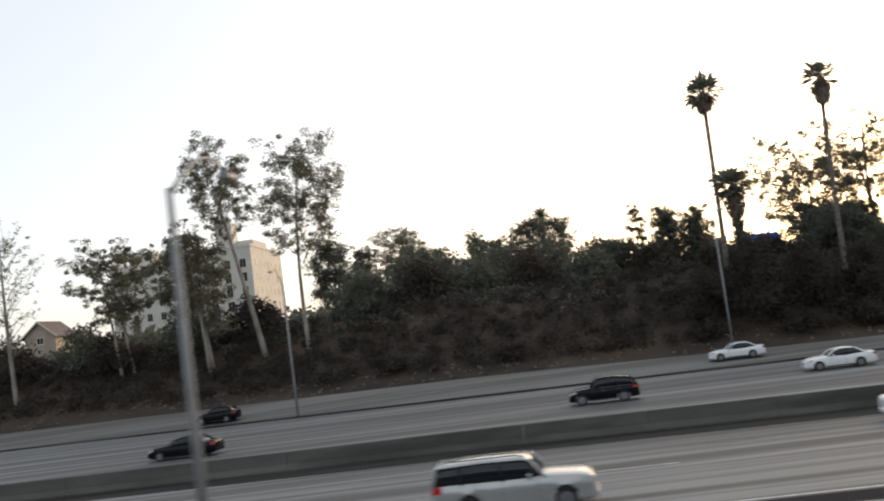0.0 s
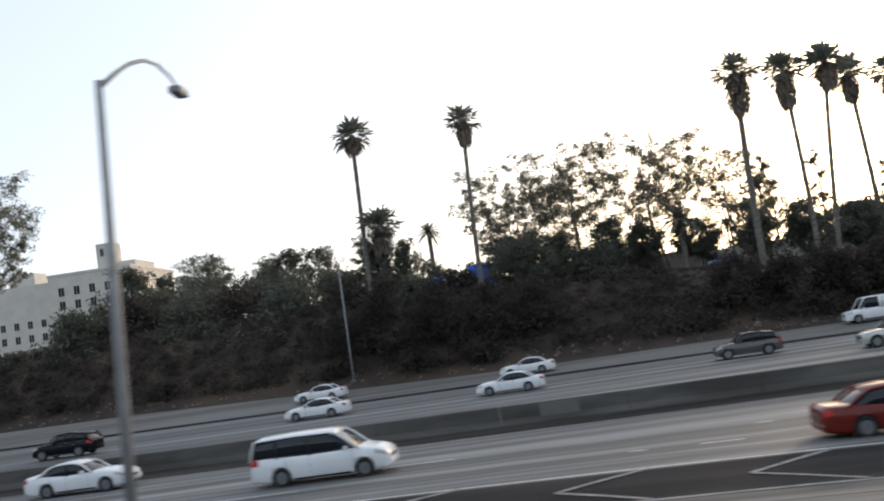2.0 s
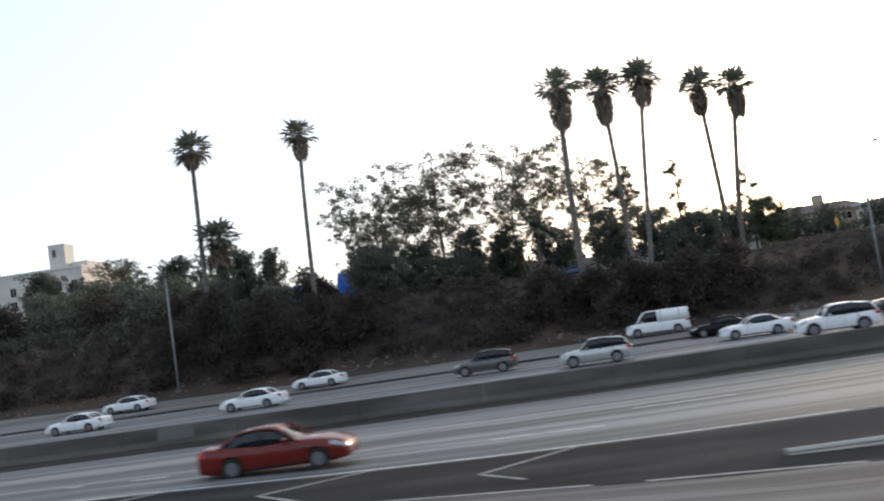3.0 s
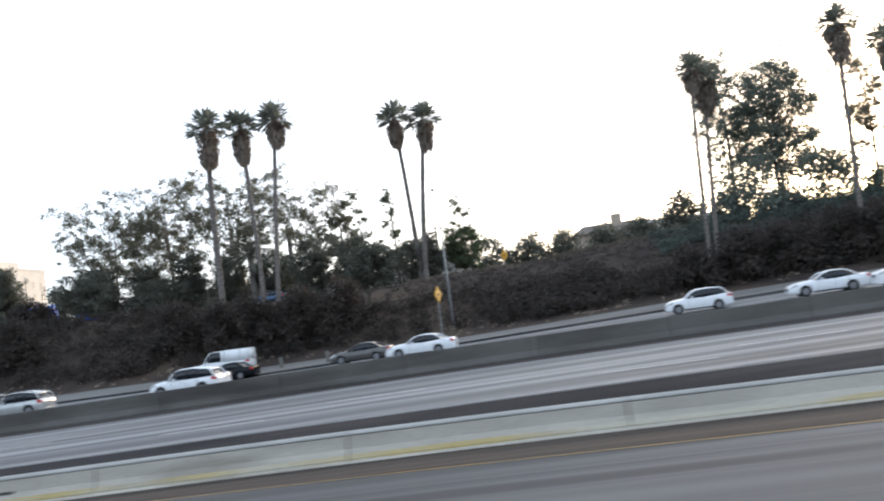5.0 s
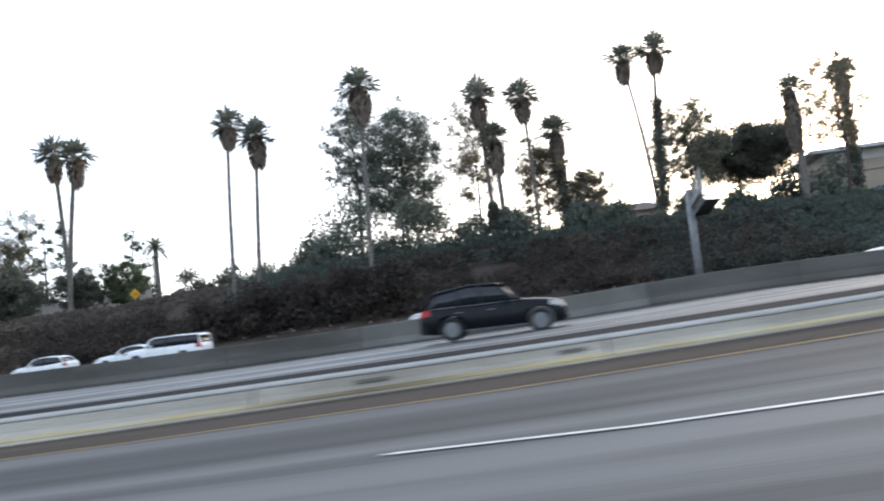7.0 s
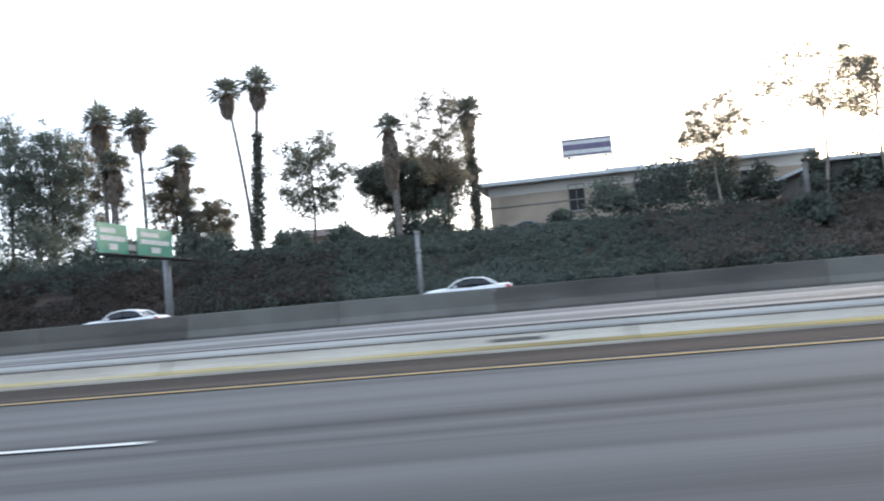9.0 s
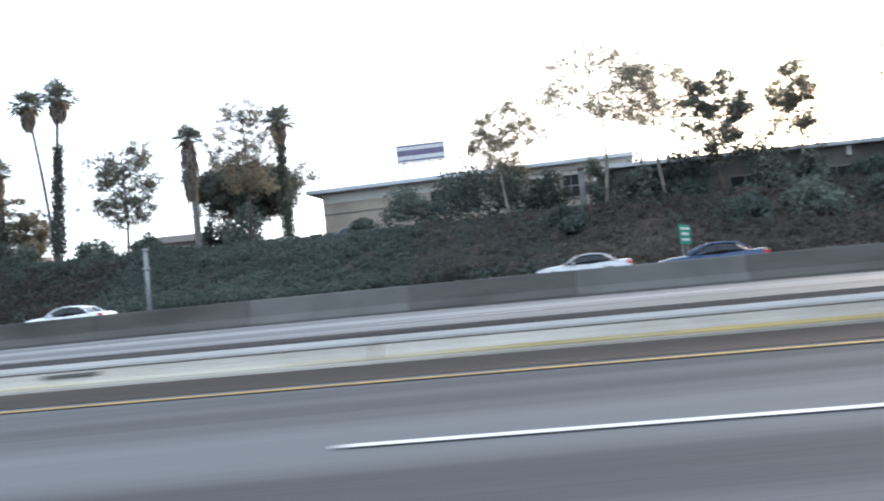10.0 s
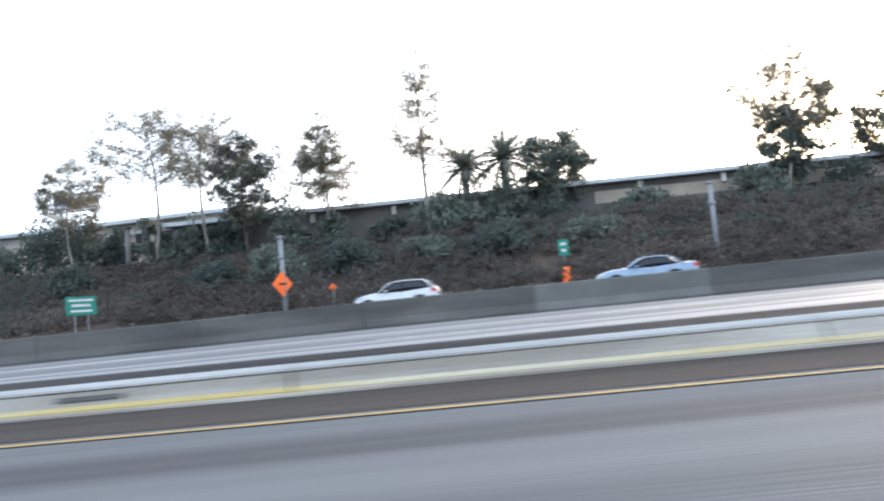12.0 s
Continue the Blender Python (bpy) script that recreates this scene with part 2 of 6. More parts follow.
def pole_y(x):
    return 93.7 - 0.1435 * x


def curb_y(x):
    return pole_y(x) - 13.5


med_z = curve_of([(-250, 0.1), (0, 0.08), (30, -0.08), (60, -0.15), (75, -0.08), (97, 0.25), (115, 0.45), (131, 0.62), (142, 0.92), (148, 1.12), (154, 1.42), (165, 1.55), (196, 1.62), (218, 1.53), (234, 1.34), (251, 1.41), (500, 1.42)])
edge_z = curve_of([(-250, 0.5), (33, 0.48), (42, 0.36), (50, 0.18), (58, -0.05), (68, -0.12), (80, 0.0), (98, 0.25), (115, 0.43), (131, 0.64), (142, 0.93), (148, 1.15), (155, 1.46), (170, 1.53), (197, 1.51), (219, 1.43), (234, 1.23), (252, 1.22), (500, 1.22)])
curb_z = curve_of([(-250, -0.3), (20, -0.5), (50, -0.35), (80, -0.15), (100, 0.35), (115, 0.8), (130, 1.25), (150, 1.95), (200, 2.35), (250, 2.3), (500, 2.3)])
toe_z = curve_of([(-250, 0.6), (0, 0.6), (20, 0.3), (40, 0.0), (60, 0.1), (85, 0.25), (100, 0.6), (120, 1.3), (150, 2.0), (200, 2.6), (250, 2.6), (500, 2.7)])
bar_y = curve_of([(-40, 26.5), (20, 22.5), (69, 18.0), (105, 14.1), (134, 11.2), (154, 9.9), (190, 7.2), (219, 5.6), (250, 3.9), (320, 0.5), (500, -8)])
bar_z = curve_of([(-250, 0.6), (0, 0.5), (28, 0.3), (40, 0.2), (50, 0.05), (58, -0.2), (68, -0.5), (85, -0.3), (98, -0.1), (112, 0.0), (131, 0.32), (143, 0.7), (148, 0.92), (155, 1.24), (170, 1.38), (197, 1.35), (219, 1.21), (234, 1.02), (252, 0.94), (500, 0.85)])
bar_h = curve_of([(64, 0.3), (70, 0.42), (80, 0.66), (99, 0.66), (131, 0.51), (143, 0.42), (155, 0.34), (197, 0.28), (219, 0.31), (234, 0.30), (252, 0.35), (500, 0.35)])
eye_y = curve_of([(-100, 0), (4, -1), (52, -2.5), (97, -4.6), (122, -5.2), (144, -4.6), (160, -3.8), (197, -3.9), (219, -4.8), (252, -6.4), (400, -12)])
own_z = curve_of([(-100, 6.3), (4, 5.3), (23, 4.6), (41, 3.8), (61, 2.68), (80, 2.0), (97, 1.56), (112, 1.2), (122, 0.85), (144, 0.65), (155, 0.82), (197, 0.74), (219, 0.67), (252, 0.47), (500, 0.4)])
crest_w = curve_of([(-250, 18), (60, 17), (107, 18), (175, 25), (250, 24), (500, 24)])
crest_z = curve_of([(-250, 8), (-30, 8.5), (0, 9.0), (40, 8.5), (80, 6.6), (107, 7.3), (140, 9.0), (180, 9.4), (220, 9.0), (280, 9.4), (500, 9.5)])


def ramp_z(x, y):
    """The road that carries the camera, ruled between the barrier's foot and the lane."""
    yb, yc = bar_y(x), eye_y(x)
    t = (yb - y) / (yb - yc)
    z = bar_z(x) + (own_z(x) - bar_z(x)) * min(t, 1.25)
    return z


def ease(u):
    u = max(0.0, min(1.0, u))
    return u * u * (3 - 2 * u)


def land(x, y):
    """Height of the ground sheet; it runs just under the roads."""
    yb, ym, yf, yt = bar_y(x), med_y(x), curb_y(x), pole_y(x) - 2.0
    if y < -30:
        return ramp_z(x, -30) - 0.45 - 3.0 * ease((-30 - y) / 60)
    if y < yb - 0.1:
        return ramp_z(x, y) - 0.45
    if y < ym:
        u = (y - yb) / (ym - yb)
        lo = min(bar_z(x), edge_z(x)) if u < 0.4 else med_z(x)
        return lo - 0.3
    if y < yf:
        u = (y - ym) / (yf - ym)
        return med_z(x) * (1 - u) + curb_z(x) * u - 0.3
    if y < yt:
        u = (y - yf) / (yt - yf)
        return curb_z(x) * (1 - u) + toe_z(x) * u - 0.12 * (1 - u) - 0.05
    w, d = crest_w(x), y - yt
    z = toe_z(x) + (crest_z(x) - toe_z(x)) * (0.35 * min(1, d / w) + 0.65 * ease(d / w))
    z += 0.012 * max(0.0, min(d - w, 250))
    k = min(1, d / 5)
    z += k * (0.5 * noise.noise((x * 0.09, y * 0.09, 0)) + 0.25 * noise.noise((x * 0.3, y * 0.3, 4)))
    return z


def sheet(name, xs, rows, m, label="", parent=None):
    """A strip of surface between two or more lines (y of x, z of x)."""
    vs = [(x, fy(x), fz(x)) for x in xs for fy, fz in rows]
    k = len(rows)
    fs = [(i * k + j, i * k + j + k, i * k + j + k + 1, i * k + j + 1) for i in range(len(xs) - 1) for j in range(k - 1)]
    return raw(name, vs, fs, m, parent, label, smooth=True)


# ground: one sheet to the horizon
gx = span(-2600, -160, 120)[:-1] + span(-160, -60, 10)[:-1] + span(-60, 330, 2.5)[:-1] + span(330, 460, 10)[:-1] + span(460, 2900, 120)
gy = span(-2500, -60, 150)[:-1] + span(-60, -10, 5)[:-1] + span(-10, 35, 2.5)[:-1] + span(35, 50, 3)[:-1] + span(50, 135, 1.7)[:-1] + span(135, 320, 12)[:-1] + span(320, 4000, 180)
gv = [(x, y, land(x, y)) for x in gx for y in gy]
gk = len(gy)
gf = [(i * gk + j, i * gk + j + gk, i * gk + j + gk + 1, i * gk + j + 1) for i in range(len(gx) - 1) for j in range(gk - 1)]
ground = raw("ground", gv, gf, M_SOIL, smooth=True)
tagged(ground, "dry brown soil of the roadside embankment and hilltop", "ground", kind="structure")

XS = span(-160, 420, 5)
# near carriageway: concrete lanes, dark right-hand shoulder, left-hand shoulder at the median
lanes = sheet("road", XS, [(lambda x: edge_y(x) - 0.25, edge_z), (lambda x: med_y(x) - 2.6, med_z)], M_LANE)
tagged(lanes, "grey concrete freeway lanes streaked by tyres", "road", kind="structure")
inner = sheet("median_shoulder", XS, [(lambda x: med_y(x) - 2.6, lambda x: med_z(x) + 0.004), (lambda x: med_y(x), med_z)], M_SHLD)
tagged(inner, "dark worn shoulder along the median wall", "road shoulder", kind="structure")


curve_gore = curve_of([(-60, 27.0), (0, 24.8), (20, 22.8), (28, 22.1), (40, 20.5), (50, 19.4), (57, 18.7), (62, 18.0), (67, 17.0), (75, 16.0), (420, -6)])


def gore_y(x):
    """Outer edge of the painted gore."""
    return curve_gore(x)


def gore_z(x):
    return ramp_z(x, min(gore_y(x), bar_y(x))) + 0.0


outer = sheet("shoulder", XS, [(lambda x: bar_y(x) + 0.3 if x > 70 else min(gore_y(x) - 0.3, edge_y(x) - 0.5), lambda x: bar_z(x) if x > 70 else gore_z(x)),
                               (lambda x: edge_y(x) - 0.25, edge_z)], M_ASPH)
tagged(outer, "dark asphalt shoulder and painted gore beside the freeway", "road shoulder", kind="structure")
# far carriageway and its light gravelly strip
farlanes = sheet("road", XS, [(lambda x: med_y(x) + 0.5, med_z), (curb_y, curb_z)], M_LANE)
tagged(farlanes, "grey concrete lanes of the opposite carriageway", "road", kind="structure")
strip = sheet("road", XS, [(lambda x: curb_y(x) + 0.3, lambda x: curb_z(x) + 0.06), (lambda x: pole_y(x) - 3.2, lambda x: toe_z(x) + 0.02)], M_STRIP)
tagged(strip, "pale concrete ramp lane below the embankment", "ramp lane", kind="structure")
dike = sheet("kerb", XS, [(lambda x: curb_y(x) - 0.15, lambda x: curb_z(x) - 0.02), (lambda x: curb_y(x) - 0.1, lambda x: curb_z(x) + 0.17),
                          (lambda x: curb_y(x) + 0.25, lambda x: curb_z(x) + 0.17), (lambda x: curb_y(x) + 0.32, lambda x: curb_z(x) + 0.03)], M_ASPH)
tagged(dike, "low dark asphalt kerb along the far lanes", "kerb", kind="structure")
# road of the camera
def own_row(k):
    def fy(x):
        far = bar_y(x) - 0.05 if x > 70 else gore_y(x) - 0.28
        return eye_y(x) + (far - eye_y(x)) * k if k >= 0 else eye_y(x) + k
    return fy, lambda x: ramp_z(x, fy(x))


own = sheet("road", XS, [own_row(k) for k in (1.0, 0.8, 0.6, 0.4, 0.2, 0.0, -1.0, -2.0, -3.0, -4.5, -6.0, -8.0)], M_OWN)
tagged(own, "smooth grey concrete connector road with faint tyre tracks", "road", kind="structure")

# ---------------------------------------------------------------- median wall and barrier, in cast panels


def wall_piece(name, x0, x1, fy, fz, prof, m, parent, off=0.012):
    """One cast panel: a profile of (across, up) swept from x0 to x1, with a small gap at each end."""
    vs, k = [], 0 if callable(prof) else len(prof)
    k = len(prof(x0)) if callable(prof) else k
    for x in (x0 + off, (x0 + x1) / 2, x1 - off):
        for a, u in (prof(x) if callable(prof) else prof):
            vs.append((x, fy(x) + a, fz(x) + u))
    fs = [(i * k + j, i * k + (j + 1) % k, (i + 1) * k + (j + 1) % k, (i + 1) * k + j) for i in range(2) for j in range(k)]
    fs += [tuple(range(k - 1, -1, -1)), tuple(2 * k + j for j in range(k))]
    return raw(name, vs, fs, m, parent)


MED_H = 0.96
med_prof = [(-0.3, -0.1), (-0.3, 0.08), (-0.14, 0.33), (-0.08, MED_H - 0.03), (-0.05, MED_H), (0.05, MED_H), (0.08, MED_H - 0.03), (0.14, 0.33), (0.3, 0.08), (0.3, -0.1)]
median = raw("median_wall", [(x, med_y(x) + a, med_z(x) + u) for x in span(-160, 420, 5) for a, u in ((-0.34, -0.2), (-0.34, 0.02), (0.34, 0.02), (0.34, -0.2))],
             [(i * 4 + j, i * 4 + j + 1, i * 4 + j + 5, i * 4 + j + 4) for i in range(116) for j in range(3)], M_MED)
tagged(median, "long grey concrete median wall with some pale new panels", "median wall", kind="structure")
NEW_PANELS = ((43.2, 45.1), (139.5, 150.5), (179.0, 184.0), (203.0, 207.0), (213.0, 216.5), (226.0, 229.0), (254.5, 258.5))
x = -160.0
while x < 410:
    d = 6.1
    fresh = any(a - 1.0 < x + d / 2 < b + 1.0 for a, b in NEW_PANELS[1:])
    wall_piece("wall_panel", x, x + d, med_y, med_z, med_prof, M_MEDL if fresh else M_MED, median)
    x += d

for a, b in NEW_PANELS[:1]:
    wall_piece("patch", a, b, med_y, med_z, [(-0.17, 0.2), (-0.17, 0.3), (-0.1, MED_H - 0.08), (-0.06, MED_H - 0.08), (-0.06, 0.2)], M_MEDL, median)

barrier = raw("barrier", [(x, bar_y(x) + a, bar_z(x) + u) for x in span(67.5, 420, 5) for a, u in ((0.0, -0.3), (0.0, -0.02), (0.5, -0.02), (0.5, -0.3))],
              [(i * 4 + j, i * 4 + j + 1, i * 4 + j + 5, i * 4 + j + 4) for i in range(70) for j in range(3)], M_BAR)
tagged(barrier, "pale concrete roadside barrier stained yellow along its foot", "barrier", kind="structure")


def face_prof(x):
    h = bar_h(x)
    return [(0.035, h * 0.28), (0.12, h * 0.45), (0.17, h - 0.09), (0.19, h - 0.09), (0.38, h - 0.09), (0.42, h - 0.09), (0.5, -0.1), (0.03, -0.1)]


def cap_prof(x):
    h = bar_h(x)
    return [(0.16, h - 0.072), (0.165, h - 0.045), (0.24, h), (0.36, h), (0.42, h - 0.03), (0.42, h - 0.072)]


def stain_prof(x):
    h = bar_h(x)
    return [(-0.02, h * 0.1), (-0.02, h * 0.16), (0.025, h * 0.28), (0.06, h * 0.28), (0.06, h * 0.1)]


def strip_prof(x):
    h = bar_h(x)
    return [(-0.16, -0.1), (-0.15, 0.03), (-0.03, h * 0.1), (0.06, h * 0.1), (0.06, -0.1)]


x = 66.8
while x < 400:
    d = 6.1
    wall_piece("barrier_panel", x, x + d, bar_y, bar_z, face_prof, M_BAR, barrier, 0.02)
    wall_piece("cap", x, x + d, bar_y, bar_z, cap_prof, M_CAP, barrier, 0.012)
    wall_piece("stained_foot", x, x + d, bar_y, bar_z, stain_prof, M_BASE, barrier, 0.015)
    wall_piece("foot_strip", x, x + d, bar_y, bar_z, strip_prof, M_BAR, barrier, 0.008)
    x += d

# dark slots and grime patches low on the barrier's face
for x, d, lo, hi in ((74.5, 0.8, 0.45, 0.6), (88.0, 1.1, 0.4, 0.52), (108.5, 0.9, 0.42, 0.55), (121.0, 0.8, 0.4, 0.5), (133.6, 0.7, 0.5, 0.6), (141.8, 0.6, 0.5, 0.62), (143.6, 0.5, 0.38, 0.48), (145.3, 0.45, 0.52, 0.62),
                     (154.2, 0.5, 0.45, 0.55), (156.4, 0.9, 0.5, 0.58), (172.0, 0.8, 0.45, 0.55), (187.0, 0.7, 0.45, 0.55), (203.0, 0.7, 0.5, 0.6), (220.3, 0.9, 0.5, 0.68), (233.6, 0.9, 0.75, 0.9), (247.0, 0.8, 0.45, 0.6), (262.0, 0.8, 0.45, 0.6)):
    h = bar_h(x)
    wall_piece("grime_patch", x, x + d, bar_y, bar_z, [(0.085, h * lo), (0.135, h * hi), (0.16, h * hi), (0.12, h * lo)], M_MED, barrier, 0.0)

# ---------------------------------------------------------------- painted lines


def line(name, x0, x1, fy, fz, w, m, parent, up=0.012):
    xs = span(x0, x1, min(5, max(1.0, (x1 - x0) / 2)))
    vs = [(x, fy(x) + s * w / 2, fz(x, fy(x) + s * w / 2) + up) for x in xs for s in (-1, 1)]
    return raw(name, vs, [(2 * i, 2 * i + 2, 2 * i + 3, 2 * i + 1) for i in range(len(xs) - 1)], m, parent)


def on_lane(x, y):
    u = (y - edge_y(x) + 0.25) / (med_y(x) - 2.35 - edge_y(x))
    return edge_z(x) * (1 - min(1, u)) + med_z(x) * min(1, u)


def on_far(x, y):
    u = (y - med_y(x)) / (curb_y(x) - med_y(x))
    return med_z(x) * (1 - u) + curb_z(x) * u


def on_gore(x, y):
    g = gore_y(x) - 0.3
    u = (y - g) / (edge_y(x) - 0.25 - g)
    return gore_z(x) * (1 - u) + edge_z(x) * u


line("edge_line", -160, 70, lambda x: edge_y(x), on_lane, 0.15, M_WHITE, lanes)
line("edge_line", 70, 420, lambda x: edge_y(x), on_lane, 0.15, M_WORN, lanes)
line("median_edge_line", -160, 420, lambda x: med_y(x) - 2.75, on_lane, 0.12, M_WORN, lanes)
for k in (1, 2, 3):
    x = -150 + k * 5.1
    while x < 400:
        line("lane_dash", x, x + 3.66, lambda q: edge_y(q) + (med_y(q) - 2.6 - edge_y(q)) * k / 4, on_lane, 0.13, M_WHITE if k < 3 else M_WORN, lanes)
        x += 14.63
for k in (1, 2, 3, 4):
    x = -150 + k * 3.3
    while x < 140:
        line("lane_dash", x, x + 3.66, lambda q: med_y(q) + 3.0 + (curb_y(q) - med_y(q) - 6.0) * k / 5, on_far, 0.13, M_WORN, farlanes)
        x += 14.63
line("edge_line", -160, 300, lambda x: curb_y(x) - 3.0, on_far, 0.15, M_WORN, farlanes)
# gore: its outer line and the chevrons
line("gore_line", -60, 68, lambda x: gore_y(x), on_gore, 0.17, M_WORN, outer)
for x in (21.2, 26.4, 31.6, 37.1, 42.5, 47.5, 53.6, 59.6):
    yv = (edge_y(x) - 0.2 + gore_y(x)) / 2
    line("chevron_bar", x, x + 2.8, lambda q, x=x, yv=yv: yv + (edge_y(q) - 0.1 - yv) * (q - x) / 2.8, on_gore, 0.21, M_WORN, outer)
    line("chevron_bar", x, x + 2.2, lambda q, x=x, yv=yv: yv + (gore_y(q) + 0.1 - yv) * (q - x) / 2.2, on_gore, 0.21, M_WORN, outer)

# own road: yellow edge line, dark shoulder beside it, lane dashes
yel_off = curve_of([(69, 1.2), (76, 2.9), (86, 3.7), (100, 3.85), (110, 4.1), (131, 3.2), (143, 2.7), (155, 1.95), (197, 1.6), (219, 1.7), (234, 1.92), (252, 2.0), (500, 2.0)])
dash_off = curve_of([(69, 10.5), (110, 9.6), (131, 8.9), (142, 7.2), (147.5, 7.25), (152, 5.45), (157, 5.35), (194, 4.48), (222, 4.62), (242, 5.15), (500, 5.3)])
side = sheet("shoulder", span(69, 420, 5), [((lambda x, k=k: bar_y(x) - 0.03 - (yel_off(x) - 0.3) * k), (lambda x, k=k: ramp_z(x, bar_y(x) - 0.03 - (yel_off(x) - 0.3) * k) + 0.006)) for k in (0, 0.5, 1)], M_DUST)
tagged(side, "dark dirty shoulder between yellow line and barrier", "road shoulder", kind="structure")
line("yellow_edge_line", 69, 420, lambda x: bar_y(x) - yel_off(x), ramp_z, 0.11, M_YEL, own, 0.014)
for x in (75.6, 128.4, 143.1, 152.9, 167.5, 179.8, 192.1, 207.3, 222.3, 240.4, 255.6, 270.2, 284.8, 299.5, 314.1, 328.7):
    line("lane_dash", x, x + 4.4, lambda q: bar_y(q) - dash_off(q), ramp_z, 0.1, M_WHITE, own, 0.014)
for k in range(20):
    line("lane_dash", 154.6 + 14.63 * k, 158.9 + 14.63 * k, lambda q: bar_y(q) - dash_off(q) - 3.45, ramp_z, 0.1, M_WHITE, own, 0.014)

# ---------------------------------------------------------------- plants


def leaves(c, size, rng, flat=0.0):
    """Slim leaves round the centres c, facing all ways."""
    n = len(c)
    a = rng.normal(size=(n, 3))
    a[:, 2] *= 1 - flat
    a /= np.linalg.norm(a, axis=1)[:, None]
    b = rng.normal(size=(n, 3))
    b -= a * (a * b).sum(1)[:, None]
    b /= np.linalg.norm(b, axis=1)[:, None]
    s = (size * rng.uniform(0.6, 1.4, n))[:, None]
    v = np.stack([c - a * s - b * s * 0.3, c + b * s * 0.62 - a * s * 0.2, c + a * s - b * s * 0.2], 1).reshape(-1, 3)
    return v


def leaf_mesh(name, v):
    """Loose slim three-cornered leaves out of an array of corners."""
    me = bpy.data.meshes.new(name)
    n = len(v) // 3
    me.vertices.add(3 * n)
    me.vertices.foreach_set("co", np.ascontiguousarray(v, dtype=np.float32).ravel())
    me.loops.add(3 * n)
    me.loops.foreach_set("vertex_index", np.arange(3 * n, dtype=np.int32))
    me.polygons.add(n)
    me.polygons.foreach_set("loop_start", np.arange(0, 3 * n, 3, dtype=np.int32))
    me.update(calc_edges=True)
    return me


def clumps(centres, radius, per, size, rng, squash=0.75):
    """Leaves gathered in small clumps."""
    c = np.repeat(np.asarray(centres), per, 0)
    r = np.repeat(np.asarray(radius), per)[:, None]
    d = rng.normal(size=c.shape)
    d /= np.linalg.norm(d, axis=1)[:, None]
    d *= rng.uniform(0, 1, len(c))[:, None] ** 0.45 * r
    d[:, 2] *= squash
    return leaves(c + d, size, rng)


def limb(a, b, r0, r1, rng, bend=0.12, n=5):
    a, b = np.asarray(a, float), np.asarray(b, float)
    s = np.linalg.norm(b - a) * bend
    off = rng.normal(size=3) * s
    return tube_data([tuple(a + (b - a) * t + off * math.sin(math.pi * t)) for t in np.linspace(0, 1, n)], [r0 + (r1 - r0) * t for t in np.linspace(0, 1, n)], 6)


